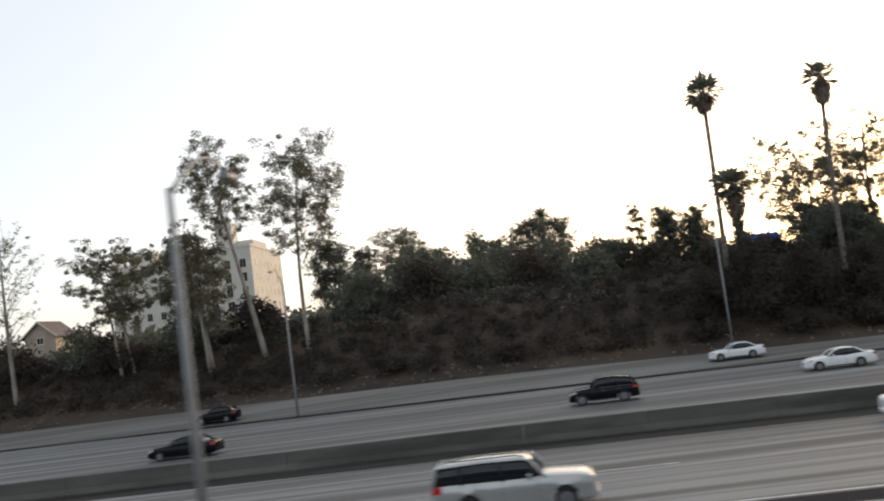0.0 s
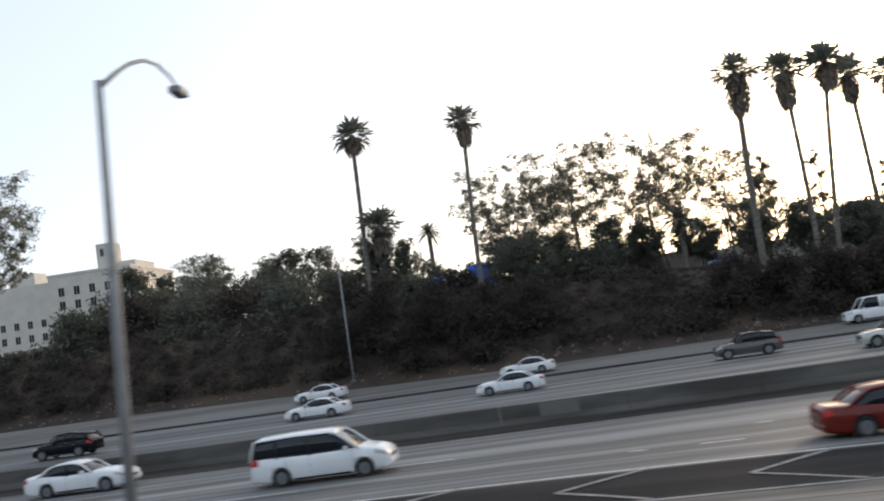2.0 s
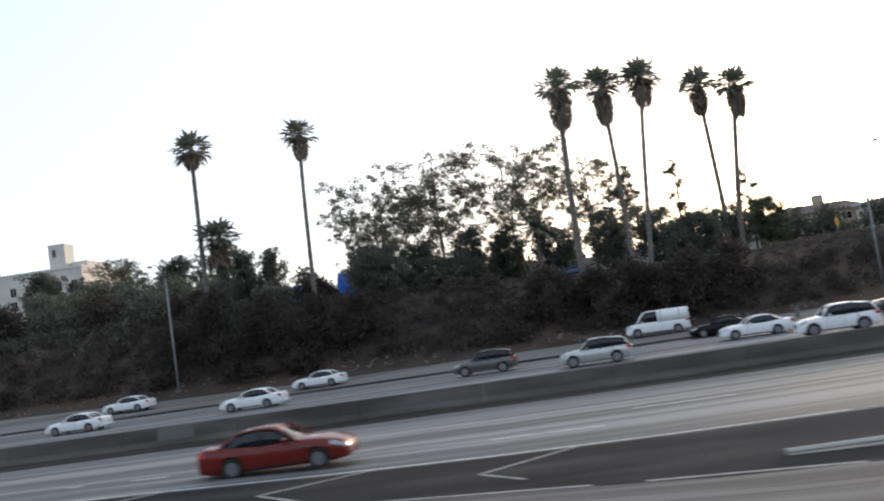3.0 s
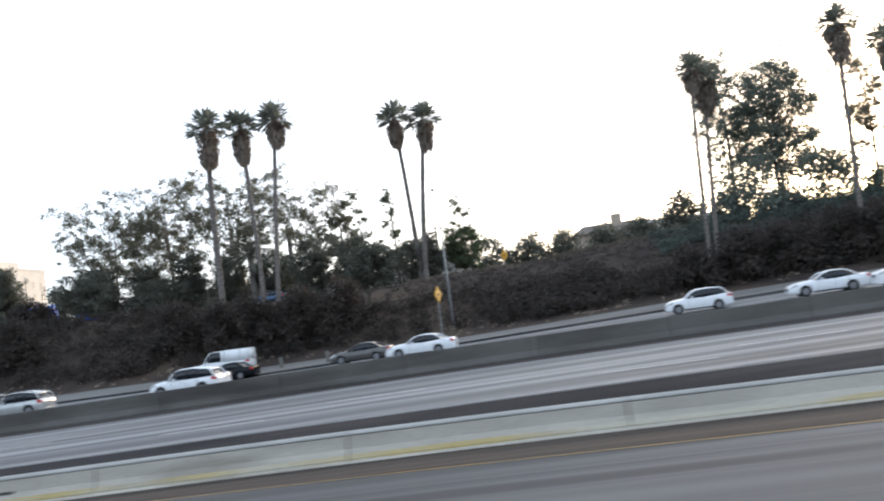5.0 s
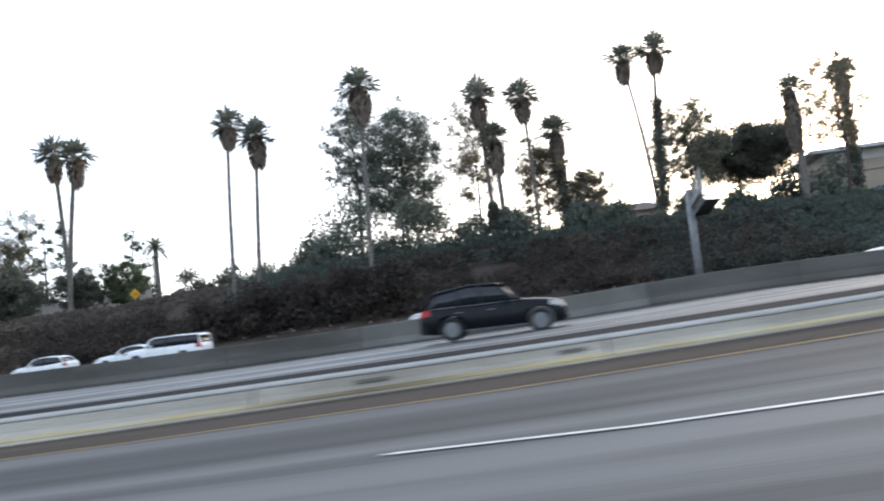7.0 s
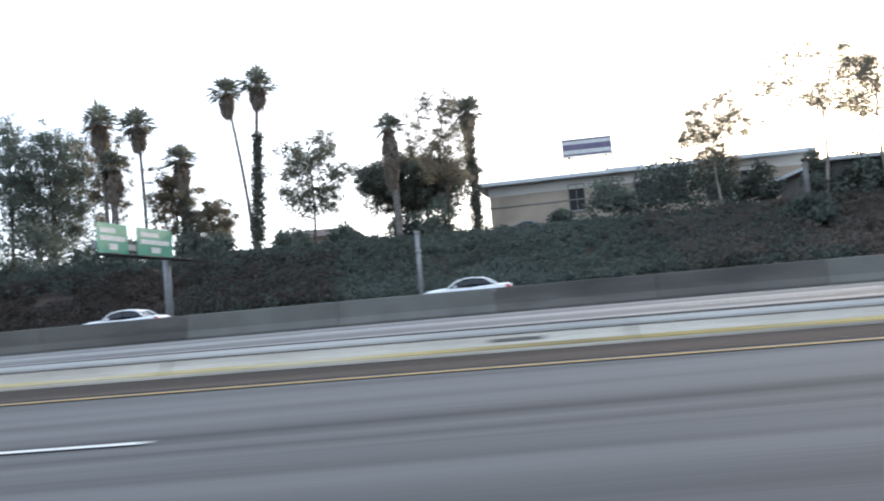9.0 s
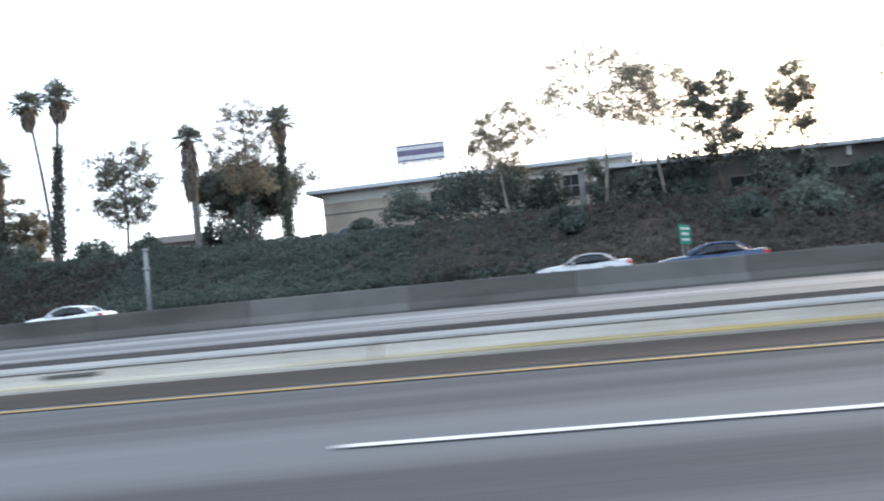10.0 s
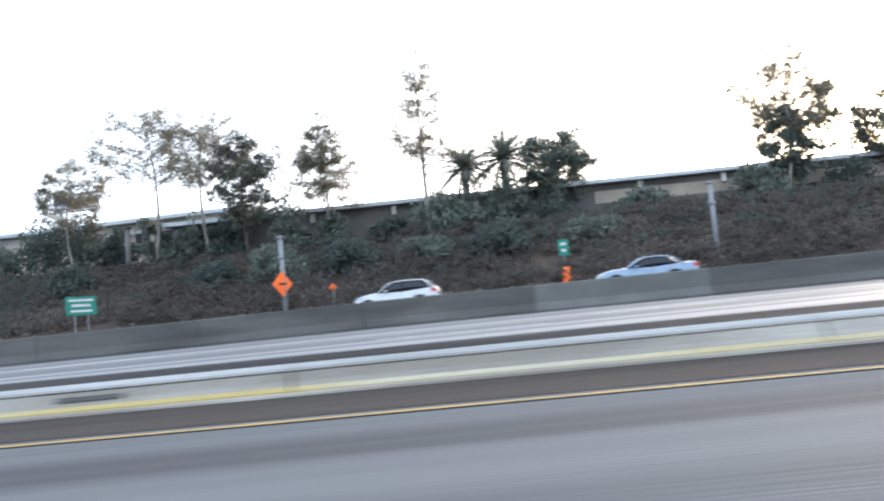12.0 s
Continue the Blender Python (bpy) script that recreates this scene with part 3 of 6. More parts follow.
def tree(name, x, y, top, width, label, leaf, bark, seed, base=None, fork=0.35, crown0=0.4, density=1.0, size=0.3, limbs=9, clump_r=1.1, trunks=1, lean=0.0, shape="round", category="tree", fill=8):
    """A trunk with limbs, and a crown of small leaves gathered in clumps at their ends, open between them."""
    rng = np.random.default_rng(seed)
    z0 = land(x, y) - 0.3 if base is None else base
    h = top - z0
    th = empty(name, x, y, z0)
    wood, cs, rs = [], [], []
    for k in range(trunks):
        lx = lean * h + (rng.uniform(-0.12, 0.12) * h if trunks > 1 else 0)
        ly = rng.uniform(-0.05, 0.05) * h
        bx, by = (rng.uniform(-1.2, 1.2), rng.uniform(-1, 1)) if trunks > 1 else (0, 0)
        r = max(0.1, h * 0.0125) * rng.uniform(0.85, 1.15)
        top_p = np.array((bx + lx, by + ly, h * rng.uniform(0.82, 0.93)))
        foot = np.array((bx, by, 0.0))
        wood.append(limb(foot, top_p, r, r * 0.25, rng, 0.03, 9))
        for i in range(limbs):
            t = fork + (0.95 - fork) * (i + rng.uniform(0, 1)) / limbs
            o = foot + (top_p - foot) * t
            u = (t - crown0) / (1 - crown0)
            if shape == "cone":
                w = width / 2 * max(0.12, 1.0 - 0.85 * max(0, u))
            elif shape == "flat":
                w = width / 2 * (0.55 + 0.5 * max(0, u))
            else:
                w = width / 2 * max(0.25, math.sin(math.pi * min(1, max(0.08, 0.15 + 0.8 * u)))) 
            az = i * 2.4 + rng.uniform(-0.5, 0.5)
            rise = {"cone": 0.05, "flat": 0.12, "round": 0.14}[shape] * h * rng.uniform(0.3, 1.2)
            e = o + np.array((math.cos(az) * w * rng.uniform(0.6, 1.05), math.sin(az) * w * rng.uniform(0.5, 0.95), rise))
            e[2] = min(e[2], h * 0.99)
            wood.append(limb(o, e, r * 0.4 * (1.1 - t), 0.03, rng, 0.1, 4))
            for j in range(11):
                p = o + (e - o) * (0.3 + 0.72 * (j + rng.uniform(0, 1)) / 11)
                out = np.array((math.cos(az + rng.normal() * 0.9), math.sin(az + rng.normal() * 0.9), rng.normal() * 0.45 + 0.1))
                q = p + out * clump_r * rng.uniform(0.3, 1.7)
                if j % 3 == 0:
                    wood.append(limb(p, q, 0.045, 0.015, rng, 0.1, 3))
                cs.append(q)
                rs.append(clump_r * rng.uniform(0.4, 1.0))
        cs.append(top_p)
        rs.append(clump_r * 0.8)
    k, tries = 0, 0
    while k < limbs * trunks * fill and tries < 4000:
        tries += 1
        p = rng.uniform(-1, 1, 3)
        u = (p[2] + 1) / 2
        wide = {"cone": 1.0 - 0.8 * u, "flat": min(1.0, 0.75 + 0.5 * u), "round": 1.0}[shape]
        if (p[0] / wide) ** 2 + (p[1] / wide) ** 2 + p[2] ** 2 * (0.3 if shape == "cone" else 0.9) > 0.85:
            continue
        q = np.array((p[0] * width / 2 + lean * h * (0.55 + 0.3 * u), p[1] * width * 0.43, h * (crown0 + (1 - crown0) * u * 0.97)))
        if noise.noise((q[0] * 0.42 + seed, q[1] * 0.42, q[2] * 0.5)) < 0.02:
            continue
        k += 1
        cs.append(q)
        rs.append(clump_r * rng.uniform(0.35, 0.8))
        if k % 4 == 0:
            wood.append(limb(np.array((lean * q[2], 0, q[2] - 0.12 * h)), q, 0.05, 0.015, rng, 0.08, 4))
    v, f = joined(*wood)
    raw("trunk", v, f, bark, th, smooth=True)
    lv = clumps(cs, rs, int(40 * density), size * 0.54, rng, 0.75)
    lv[:, 2] = np.minimum(lv[:, 2], h)
    link("crown", leaf_mesh("crown", lv), th, "", leaf)
    return tagged(th, label, category)


def fan_crown(vs, fs, rng, count, reach, up):
    """Fan fronds of a tall palm: a bare stalk that ends in a pleated wheel of narrow pointed blades."""
    for i in range(count):
        az = i * 2.39996 + rng.uniform(-0.25, 0.25)
        u = (i + 0.5) / count
        el = math.radians(up[0] + (up[1] - up[0]) * u + rng.uniform(-9, 9))
        d = np.array((math.cos(az) * math.cos(el), math.sin(az) * math.cos(el), math.sin(el)))
        side = np.array((-math.sin(az), math.cos(az), 0.0))
        nrm = np.cross(d, side)
        tw = rng.uniform(-0.55, 0.55)
        side, nrm = side * math.cos(tw) + nrm * math.sin(tw), nrm * math.cos(tw) - side * math.sin(tw)
        stalk = reach * rng.uniform(0.22, 0.46)
        fan = (reach - stalk) * rng.uniform(0.8, 1.12)
        hub = d * stalk + np.array((0, 0, -0.06 * stalk))
        o = len(vs)
        vs += [tuple(-side * 0.03), tuple(side * 0.03), tuple(hub + side * 0.03), tuple(hub - side * 0.03)]
        fs.append((o, o + 1, o + 2, o + 3))
        blades = 7
        for k in range(blades):
            a = math.radians(-66 + 132 * k / (blades - 1) + rng.uniform(-4, 4))
            ray = d * math.cos(a) + side * math.sin(a)
            turn = side * math.cos(a) - d * math.sin(a)
            L = fan * (1 - 0.22 * abs(math.sin(a))) * rng.uniform(0.85, 1.08)
            fold = nrm * (0.05 * L * (1 if k % 2 else -1))
            mid = hub + ray * L * 0.55 + fold
            tip = hub + ray * L + np.array((0, 0, -L * rng.uniform(0.08, 0.34)))
            w = turn * L * 0.105
            o = len(vs)
            vs += [tuple(hub), tuple(mid - w), tuple(tip), tuple(mid + w)]
            fs.append((o, o + 1, o + 2, o + 3))


def fan_palm(x, y, crown_z, label, seed, skirt=2.2, lean=(0.0, 0.0), r=0.3, size=2.1, base=None, ivy=0.0, fat=1.0, group=""):
    """A tall fan palm: thin ringed trunk, a hanging skirt of dead fronds and a spiky round crown."""
    rng = np.random.default_rng(seed)
    foot = np.array((x - lean[0], y - lean[1]))
    z0 = (land(*foot) if base is None else base) - 0.2
    h = crown_z + 0.35 - z0
    skirt *= 0.92
    th = empty("fan_palm", foot[0], foot[1], z0)
    n = 40
    ts = np.linspace(0, 1, n)
    sway = rng.uniform(-0.12, 0.12)
    pts = [(lean[0] * t ** 1.4 + sway * math.sin(math.pi * t), lean[1] * t ** 1.4, h * t) for t in ts]
    rad = [r * 0.92 * (1.5 - 0.9 * min(1, t * 7) if t < 0.12 else 1.0 - 0.25 * t) * (1 + 0.07 * ((k % 2) * 2 - 1)) * rng.uniform(0.93, 1.07) for k, t in enumerate(ts)]
    v, f = tube_data(pts, rad, 9)
    raw("trunk", v, f, M_BARK, th, smooth=True)
    top = np.array(pts[-1])
    vs, fs = [], []
    fan_crown(vs, fs, rng, 21, size * 1.48, (80, -24))
    fan_crown(vs, fs, rng, 12, size * 0.85, (88, 0))
    vs = [tuple(np.array(q) + top) for q in vs]
    raw("crown", vs, fs, M_FROND, th)
    if skirt > 0:
        vs, fs = [], []
        for i in range(int(90 + 90 * skirt)):
            az, u = rng.uniform(0, 6.283), rng.uniform(0, 1) ** 0.9
            zt = -u * skirt
            if u < 0.25:
                wide = 0.6 + 1.6 * u
            else:
                wide = 1.0 - 0.42 * ((u - 0.25) / 0.75) ** 2.4
            ro = size * 0.54 * fat * wide * rng.uniform(0.72, 1.08)
            L = rng.uniform(0.45, 0.95)
            a = np.array((math.cos(az), math.sin(az), 0))
            sd = np.array((-math.sin(az), math.cos(az), 0)) * 0.13
            p0, p1 = top + a * 0.15 + (0, 0, zt + 0.4), top + a * ro + (0, 0, zt - 0.15)
            p2 = top + a * ro * rng.uniform(0.72, 0.95) + sd * rng.uniform(-1.5, 1.5) + (0, 0, zt - L)
            o = len(vs)
            vs += [tuple(p0 - sd * 0.4), tuple(p0 + sd * 0.4), tuple(p1 + sd), tuple(p1 - sd), tuple(p2)]
            fs += [(o, o + 1, o + 2, o + 3), (o + 3, o + 2, o + 4)]
        # a few half-dead fronds that stick out between crown and skirt
        for i in range(7):
            az = rng.uniform(0, 6.283)
            a = np.array((math.cos(az), math.sin(az), -rng.uniform(0.1, 0.5)))
            sd = np.array((-math.sin(az), math.cos(az), 0)) * 0.22
            L = size * rng.uniform(0.7, 1.05)
            o = len(vs)
            m0, m1 = top + a * L * 0.55, top + a * L + (0, 0, -0.35)
            vs += [tuple(top), tuple(m0 - sd), tuple(m1), tuple(m0 + sd)]
            fs.append((o, o + 1, o + 2, o + 3))
        raw("skirt", vs, fs, M_SKIRT, th, "hanging skirt of dead brown fronds")
    if ivy > 0:
        c = [np.array(pts[0]) + (np.array(pts[-1]) - pts[0]) * t for t in np.linspace(0.1, ivy, 26)]
        rr = [0.95 - 0.35 * t + 0.12 * rng.normal() for t in np.linspace(0, 1, 26)]
        link("creeper", leaf_mesh("creeper", clumps(c, rr, 130, 0.2, rng, 1.0)), th, "dark creeper wrapped round the trunk", M_GREEN)
    return tagged(th, label, "palm tree", group)


def feather_palm(x, y, crown_z, length, label, seed, base=None, trunk_r=0.35):
    """A date palm: thick short trunk and arching feathered fronds."""
    rng = np.random.default_rng(seed)
    z0 = (land(x, y) if base is None else base) - 0.2
    th = empty("date_palm", x, y, z0)
    h = crown_z - z0
    v, f = tube_data([(0, 0, h * t) for t in np.linspace(0, 1, 8)], [trunk_r * (1.25 - 0.25 * t) for t in np.linspace(0, 1, 8)], 10)
    raw("trunk", v, f, M_BARK, th, smooth=True)
    vs, fs = [], []
    for i in range(48):
        az, el = i * 2.39996, math.radians(75 - 95 * (i + 0.5) / 48 + rng.uniform(-6, 6))
        d = np.array((math.cos(az) * math.cos(el), math.sin(az) * math.cos(el), math.sin(el)))
        side = np.array((-math.sin(az), math.cos(az), 0.0))
        L = length * rng.uniform(0.85, 1.1)
        pts = [np.array((0, 0, h)) + d * L * t + np.array((0, 0, -0.45 * L * t * t)) for t in np.linspace(0, 1, 13)]
        for k in range(1, 13):
            u = k / 12
            w = 0.42 * L * 0.35 * math.sin(math.pi * (0.12 + 0.8 * u))
            t = pts[k] - pts[k - 1]
            for s in (-1, 1):
                o = len(vs)
                tip = pts[k] + side * s * w + t * 0.9 + np.array((0, 0, -w * 0.35))
                vs += [tuple(pts[k - 1]), tuple(pts[k - 1] + t * 1.1), tuple(tip)]
                fs.append((o, o + 1, o + 2))
    raw("crown", vs, fs, M_FROND, th)
    return tagged(th, label, "palm tree")


def shrub_mesh(seed, w, h, per=46, size=0.2, n=16):
    rng = np.random.default_rng(seed)
    cs = []
    for _ in range(n):
        a, r, u = rng.uniform(0, 6.283), w / 2 * rng.uniform(0, 1) ** 0.6, rng.uniform(0.12, 0.93)
        cs.append((math.cos(a) * r * (1.1 - 0.4 * u), math.sin(a) * r * (1.1 - 0.4 * u), h * u * (1 - 0.35 * (2 * r / w) ** 2)))
    v = clumps(cs, [0.24 * w] * n, per, size, rng, 0.8)
    v[:, 2] = np.maximum(v[:, 2], 0.0)
    return leaf_mesh("foliage", v)


# tall palms: the pair by the first lamp, the row of five, then those along the hilltop
fan_palm(29.3, 96.0, 27.0, "very tall thin fan palm without a skirt beside a lamp", 1, skirt=1.8, lean=(0.3, 0), r=0.33)
fan_palm(41.8, 96.0, 26.8, "tall thin fan palm with a narrow dead tuft", 2, skirt=2.5, lean=(0.6, 0), r=0.3, size=1.9)
ROW = "row of five fan palms"
fan_palm(71.0, 92.2, 26.6, "fan palm with a thick brown skirt, stout trunk", 3, skirt=4.5, lean=(0.4, 0), r=0.42, size=2.2, fat=1.2, group=ROW)
fan_palm(75.3, 90.4, 25.5, "fan palm with a long brown skirt on a leaning trunk", 4, skirt=3.9, lean=(-0.4, 0), r=0.3, group=ROW)
fan_palm(79.4, 89.7, 25.7, "fan palm with a short brown skirt and straight trunk", 5, skirt=2.9, lean=(2.1, 0), r=0.3, group=ROW)
fan_palm(90.4, 110.2, 28.5, "fan palm with a brown skirt on a leaning trunk", 6, skirt=3.7, lean=(-0.9, 0), r=0.36, size=2.3, group=ROW)
fan_palm(94.3, 107.9, 27.4, "fan palm with a brown skirt and upright trunk", 7, skirt=4.1, lean=(2.3, 0), r=0.38, size=2.3, group=ROW)
fan_palm(121.8, 80.2, 22.2, "thin fan palm, one of a pair on the slope", 8, skirt=2.1, lean=(0.9, 0), r=0.24, size=1.7)
fan_palm(123.7, 83.6, 21.6, "fan palm with a brown skirt, one of a pair", 9, skirt=3.2, lean=(1.2, 0), r=0.25, size=1.75, fat=1.1)
fan_palm(135.1, 78.6, 24.0, "tall fan palm with a heavy skirt beside a gum tree", 10, skirt=3.6, lean=(0.7, 0), r=0.26, size=1.9, fat=1.2)
fan_palm(146.6, 94.7, 25.5, "tall fan palm with ragged skirt in a hilltop group", 11, skirt=3.6, lean=(-0.4, 0), r=0.3, ivy=0.25)
fan_palm(147.9, 94.4, 20.5, "shorter fan palm with a thick skirt", 12, skirt=4.1, lean=(-0.2, 0), r=0.34, size=1.8, fat=1.2, ivy=0.3)
fan_palm(151.4, 93.3, 24.6, "tall thin fan palm with a bushy tuft", 13, skirt=2.8, lean=(-0.3, 0), r=0.24, size=2.0)
fan_palm(155.0, 96.7, 20.9, "fan palm with a creeper-wrapped thick trunk", 14, skirt=3.4, lean=(-0.2, 0), r=0.4, size=1.9, ivy=0.85)
fan_palm(162.3, 90.4, 26.6, "tall leaning fan palm, one of a close pair", 15, skirt=2.5, lean=(-2.0, 0), r=0.22, size=1.7)
fan_palm(165.8, 90.3, 27.1, "tall fan palm with creeper on its trunk", 16, skirt=2.4, lean=(1.2, 0), r=0.26, size=1.9, ivy=0.7)
fan_palm(179.5, 90.6, 21.2, "fan palm whose whole trunk is cloaked in dead fronds", 17, skirt=6.9, lean=(-0.3, 0), r=0.45, size=1.6, fat=1.15)
fan_palm(31.0, 96.6, 16.6, "short fan palm with a wide tuft, trunk wrapped in creeper", 18, skirt=3.0, lean=(0, 0), r=0.45, size=2.3, fat=1.2, ivy=0.85)
feather_palm(67.9, 115.0, 14.4, 4.0, "bushy date palm before the big gum tree", 19)
feather_palm(254.7, 80.5, 15.6, 4.2, "dark feathery date palm above the long building", 20)
feather_palm(258.7, 82.0, 16.4, 5.0, "taller dark date palm beside the round tree", 21)

# trees
GUMS = "smooth pale-barked gum tree with airy foliage"
tree("gum_tree", -18.6, 104.0, 32.6, 12.5, GUMS + ", on the slope", M_GUM, M_GBARK, 31, fork=0.45, crown0=0.4, limbs=14, clump_r=1.25, size=0.28, density=1.6, lean=0.04)
tree("gum_tree", -23.7, 104.0, 33.8, 10.0, GUMS + ", leaning and sparse", M_GUM, M_GBARK, 32, fork=0.55, crown0=0.55, limbs=11, clump_r=1.15, size=0.27, density=1.5, lean=-0.16)
tree("gum_tree", -31.0, 104.0, 22.6, 10.5, "small ragged gum tree with drooping clumps", M_GUM, M_GBARK, 33, limbs=11, clump_r=1.1, density=1.3, trunks=2, lean=-0.1)
tree("gum_tree", -42.0, 106.5, 22.8, 10.5, "low ragged gum tree with small dark tufts", M_GUM, M_GBARK, 34, limbs=10, clump_r=0.9, density=1.0, trunks=2)
tree("gum_tree", -55.0, 104.5, 27.2, 9.0, "sparse bare-looking gum tree with a pale trunk", M_GUM, M_GBARK, 30, fork=0.3, limbs=12, clump_r=0.7, density=0.3, size=0.24)
tree("gum_tree", 46.0, 119.5, 25.2, 18, GUMS + ", part of a wide grove", M_GUM, M_GBARK, 35, fork=0.3, crown0=0.35, limbs=13, clump_r=1.15, trunks=2, shape="flat", density=1.05, fill=5)
tree("gum_tree", 54.5, 120.5, 28.2, 18, GUMS + ", tallest of a wide grove", M_GUM, M_GBARK, 36, fork=0.3, crown0=0.35, limbs=14, clump_r=1.15, trunks=2, shape="flat", density=1.05, fill=5)
tree("gum_tree", 67.0, 119.5, 28.0, 18, "broad gum tree with dark layered clumps", M_GUM, M_GBARK, 37, fork=0.35, crown0=0.4, limbs=14, clump_r=1.15, trunks=2, shape="flat", density=1.05, fill=5)
tree("gum_tree", 76.0, 121.5, 25, 14, "gum tree with a dark flat crown", M_GUM, M_GBARK, 38, fork=0.35, crown0=0.4, limbs=12, clump_r=1.15, shape="flat", density=1.05, fill=5)
tree("gum_tree", 136.6, 104.0, 28.8, 11.0, "dense tall gum tree with ragged outline", M_HAZED, M_DBARK, 39, fork=0.22, crown0=0.2, limbs=20, clump_r=1.5, trunks=2, density=1.05, shape="round")
tree("gum_tree", 130.4, 105.0, 30.8, 6.5, "narrow ragged gum tree beside a palm", M_HAZED, M_DBARK, 40, fork=0.3, crown0=0.25, limbs=16, clump_r=1.2, density=0.9)
tree("pine_tree", 75.9, 123.5, 21.8, 4.4, "thin ragged young pine with gaps between whorls", M_PINE, M_DBARK, 41, fork=0.3, crown0=0.3, limbs=8, clump_r=0.6, size=0.2, density=1.2, shape="cone", fill=1)
tree("pine_tree", 82.0, 122.5, 23.2, 4.4, "thin ragged pine, taller than its neighbour", M_PINE, M_DBARK, 42, fork=0.3, crown0=0.3, limbs=8, clump_r=0.6, size=0.2, density=1.2, shape="cone", fill=1)
tree("pine_tree", 97.0, 118.5, 21.2, 4.4, "thin dark pine behind the palms", M_PINE, M_DBARK, 43, fork=0.3, crown0=0.3, limbs=8, clump_r=0.6, size=0.2, density=1.2, shape="cone", fill=1)
tree("shade_tree", 180.3, 111.2, 22.0, 15.5, "wide umbrella-shaped dark tree on the hilltop", M_GREEN, M_DBARK, 44, fork=0.45, crown0=0.5, limbs=18, clump_r=1.5, density=1.7, trunks=3, shape="flat")
tree("gum_tree", 169.5, 97.2, 23.6, 9.0, "upright gum tree with layered clumps", M_GUM, M_DBARK, 45, fork=0.3, crown0=0.3, limbs=14, clump_r=1.2, density=1.0)
tree("gum_tree", 185.0, 92.5, 26.6, 8.0, "airy gum tree beside a creeper-clad palm", M_BACKLIT, M_DBARK, 46, fork=0.35, crown0=0.35, limbs=13, clump_r=1.0, density=1.7, size=0.2)
fan_palm(188.1, 97.4, 23.6, "fan palm with a trunk cloaked in creeper", 59, skirt=2.2, lean=(-0.2, 0), r=0.4, size=1.9, ivy=0.95)
tree("gum_tree", 213.3, 87.3, 21.5, 8.5, "young gum tree with open clumps before the roof", M_BACKLIT, M_GBARK, 47, fork=0.4, crown0=0.4, limbs=11, clump_r=1.0, density=1.7, size=0.2)
tree("gum_tree", 222.5, 84.7, 26.5, 15, "tall airy gum tree lit from behind", M_BACKLIT, M_GBARK, 48, fork=0.5, crown0=0.5, limbs=20, clump_r=1.2, density=1.25, size=0.2, fill=4)
tree("gum_tree", 228.5, 83.7, 25.0, 13, "airy gum tree leaning over its neighbour", M_BACKLIT, M_GBARK, 49, fork=0.5, crown0=0.5, limbs=20, clump_r=1.15, density=1.25, size=0.2, fill=4)
tree("gum_tree", 233.2, 79.7, 21, 7, "small gum tree with dark clumps", M_GREEN, M_DBARK, 50, fork=0.3, crown0=0.35, limbs=11, clump_r=1.0, density=1.2)
tree("gum_tree", 240.6, 80.7, 23.3, 8.0, "slim gum tree with a pointed crown", M_BACKLIT, M_GBARK, 51, fork=0.35, crown0=0.4, limbs=14, clump_r=1.05, density=1.7, shape="cone", size=0.2)
tree("gum_tree", 250.8, 78.2, 28.6, 8.0, "tall narrow gum tree with see-through foliage", M_BACKLIT, M_GBARK, 52, fork=0.4, crown0=0.35, limbs=14, clump_r=0.9, density=0.95, shape="cone", size=0.2)
tree("shade_tree", 264.0, 84.7, 19.4, 8.5, "dark round tree beside the date palms", M_HAZED, M_DBARK, 53, fork=0.3, crown0=0.3, limbs=14, clump_r=1.1, density=1.5)
tree("gum_tree", 287.2, 82.5, 19.6, 6.0, "dark ragged tree before the long building", M_HAZED, M_DBARK, 26, fork=0.25, crown0=0.25, limbs=12, clump_r=0.9, density=1.3)
tree("gum_tree", 291.6, 83.0, 23.4, 3.4, "slim column-shaped gum tree", M_BACKLIT, M_GBARK, 27, fork=0.4, crown0=0.5, limbs=10, clump_r=0.6, density=1.2, size=0.2)
tree("gum_tree", 286.5, 81.7, 25.6, 10.5, "ragged gum tree with isolated tufts", M_BACKLIT, M_GBARK, 54, fork=0.35, crown0=0.35, limbs=14, clump_r=1.0, density=1.7, size=0.2)
tree("gum_tree", 297.0, 82.7, 20.4, 6.5, "dark gum tree at the end of the building", M_GREEN, M_GBARK, 55, fork=0.3, crown0=0.3, limbs=14, clump_r=1.0, density=0.9)
tree("gum_tree", 145.2, 99.0, 26.5, 6.5, "airy grey gum tree among the palms", M_BACKLIT, M_DBARK, 56, fork=0.3, crown0=0.3, limbs=13, clump_r=0.9, density=1.3, size=0.22)
tree("gum_tree", 153.0, 98.5, 21.0, 6.0, "airy gum tree behind a cloaked palm", M_BACKLIT, M_DBARK, 57, fork=0.25, crown0=0.25, limbs=13, clump_r=0.95, density=1.0)
tree("gum_tree", 157.5, 98.0, 17.0, 5.5, "low airy gum tree beside the palms", M_BACKLIT, M_DBARK, 58, fork=0.2, crown0=0.2, limbs=12, clump_r=0.9, density=1.0)

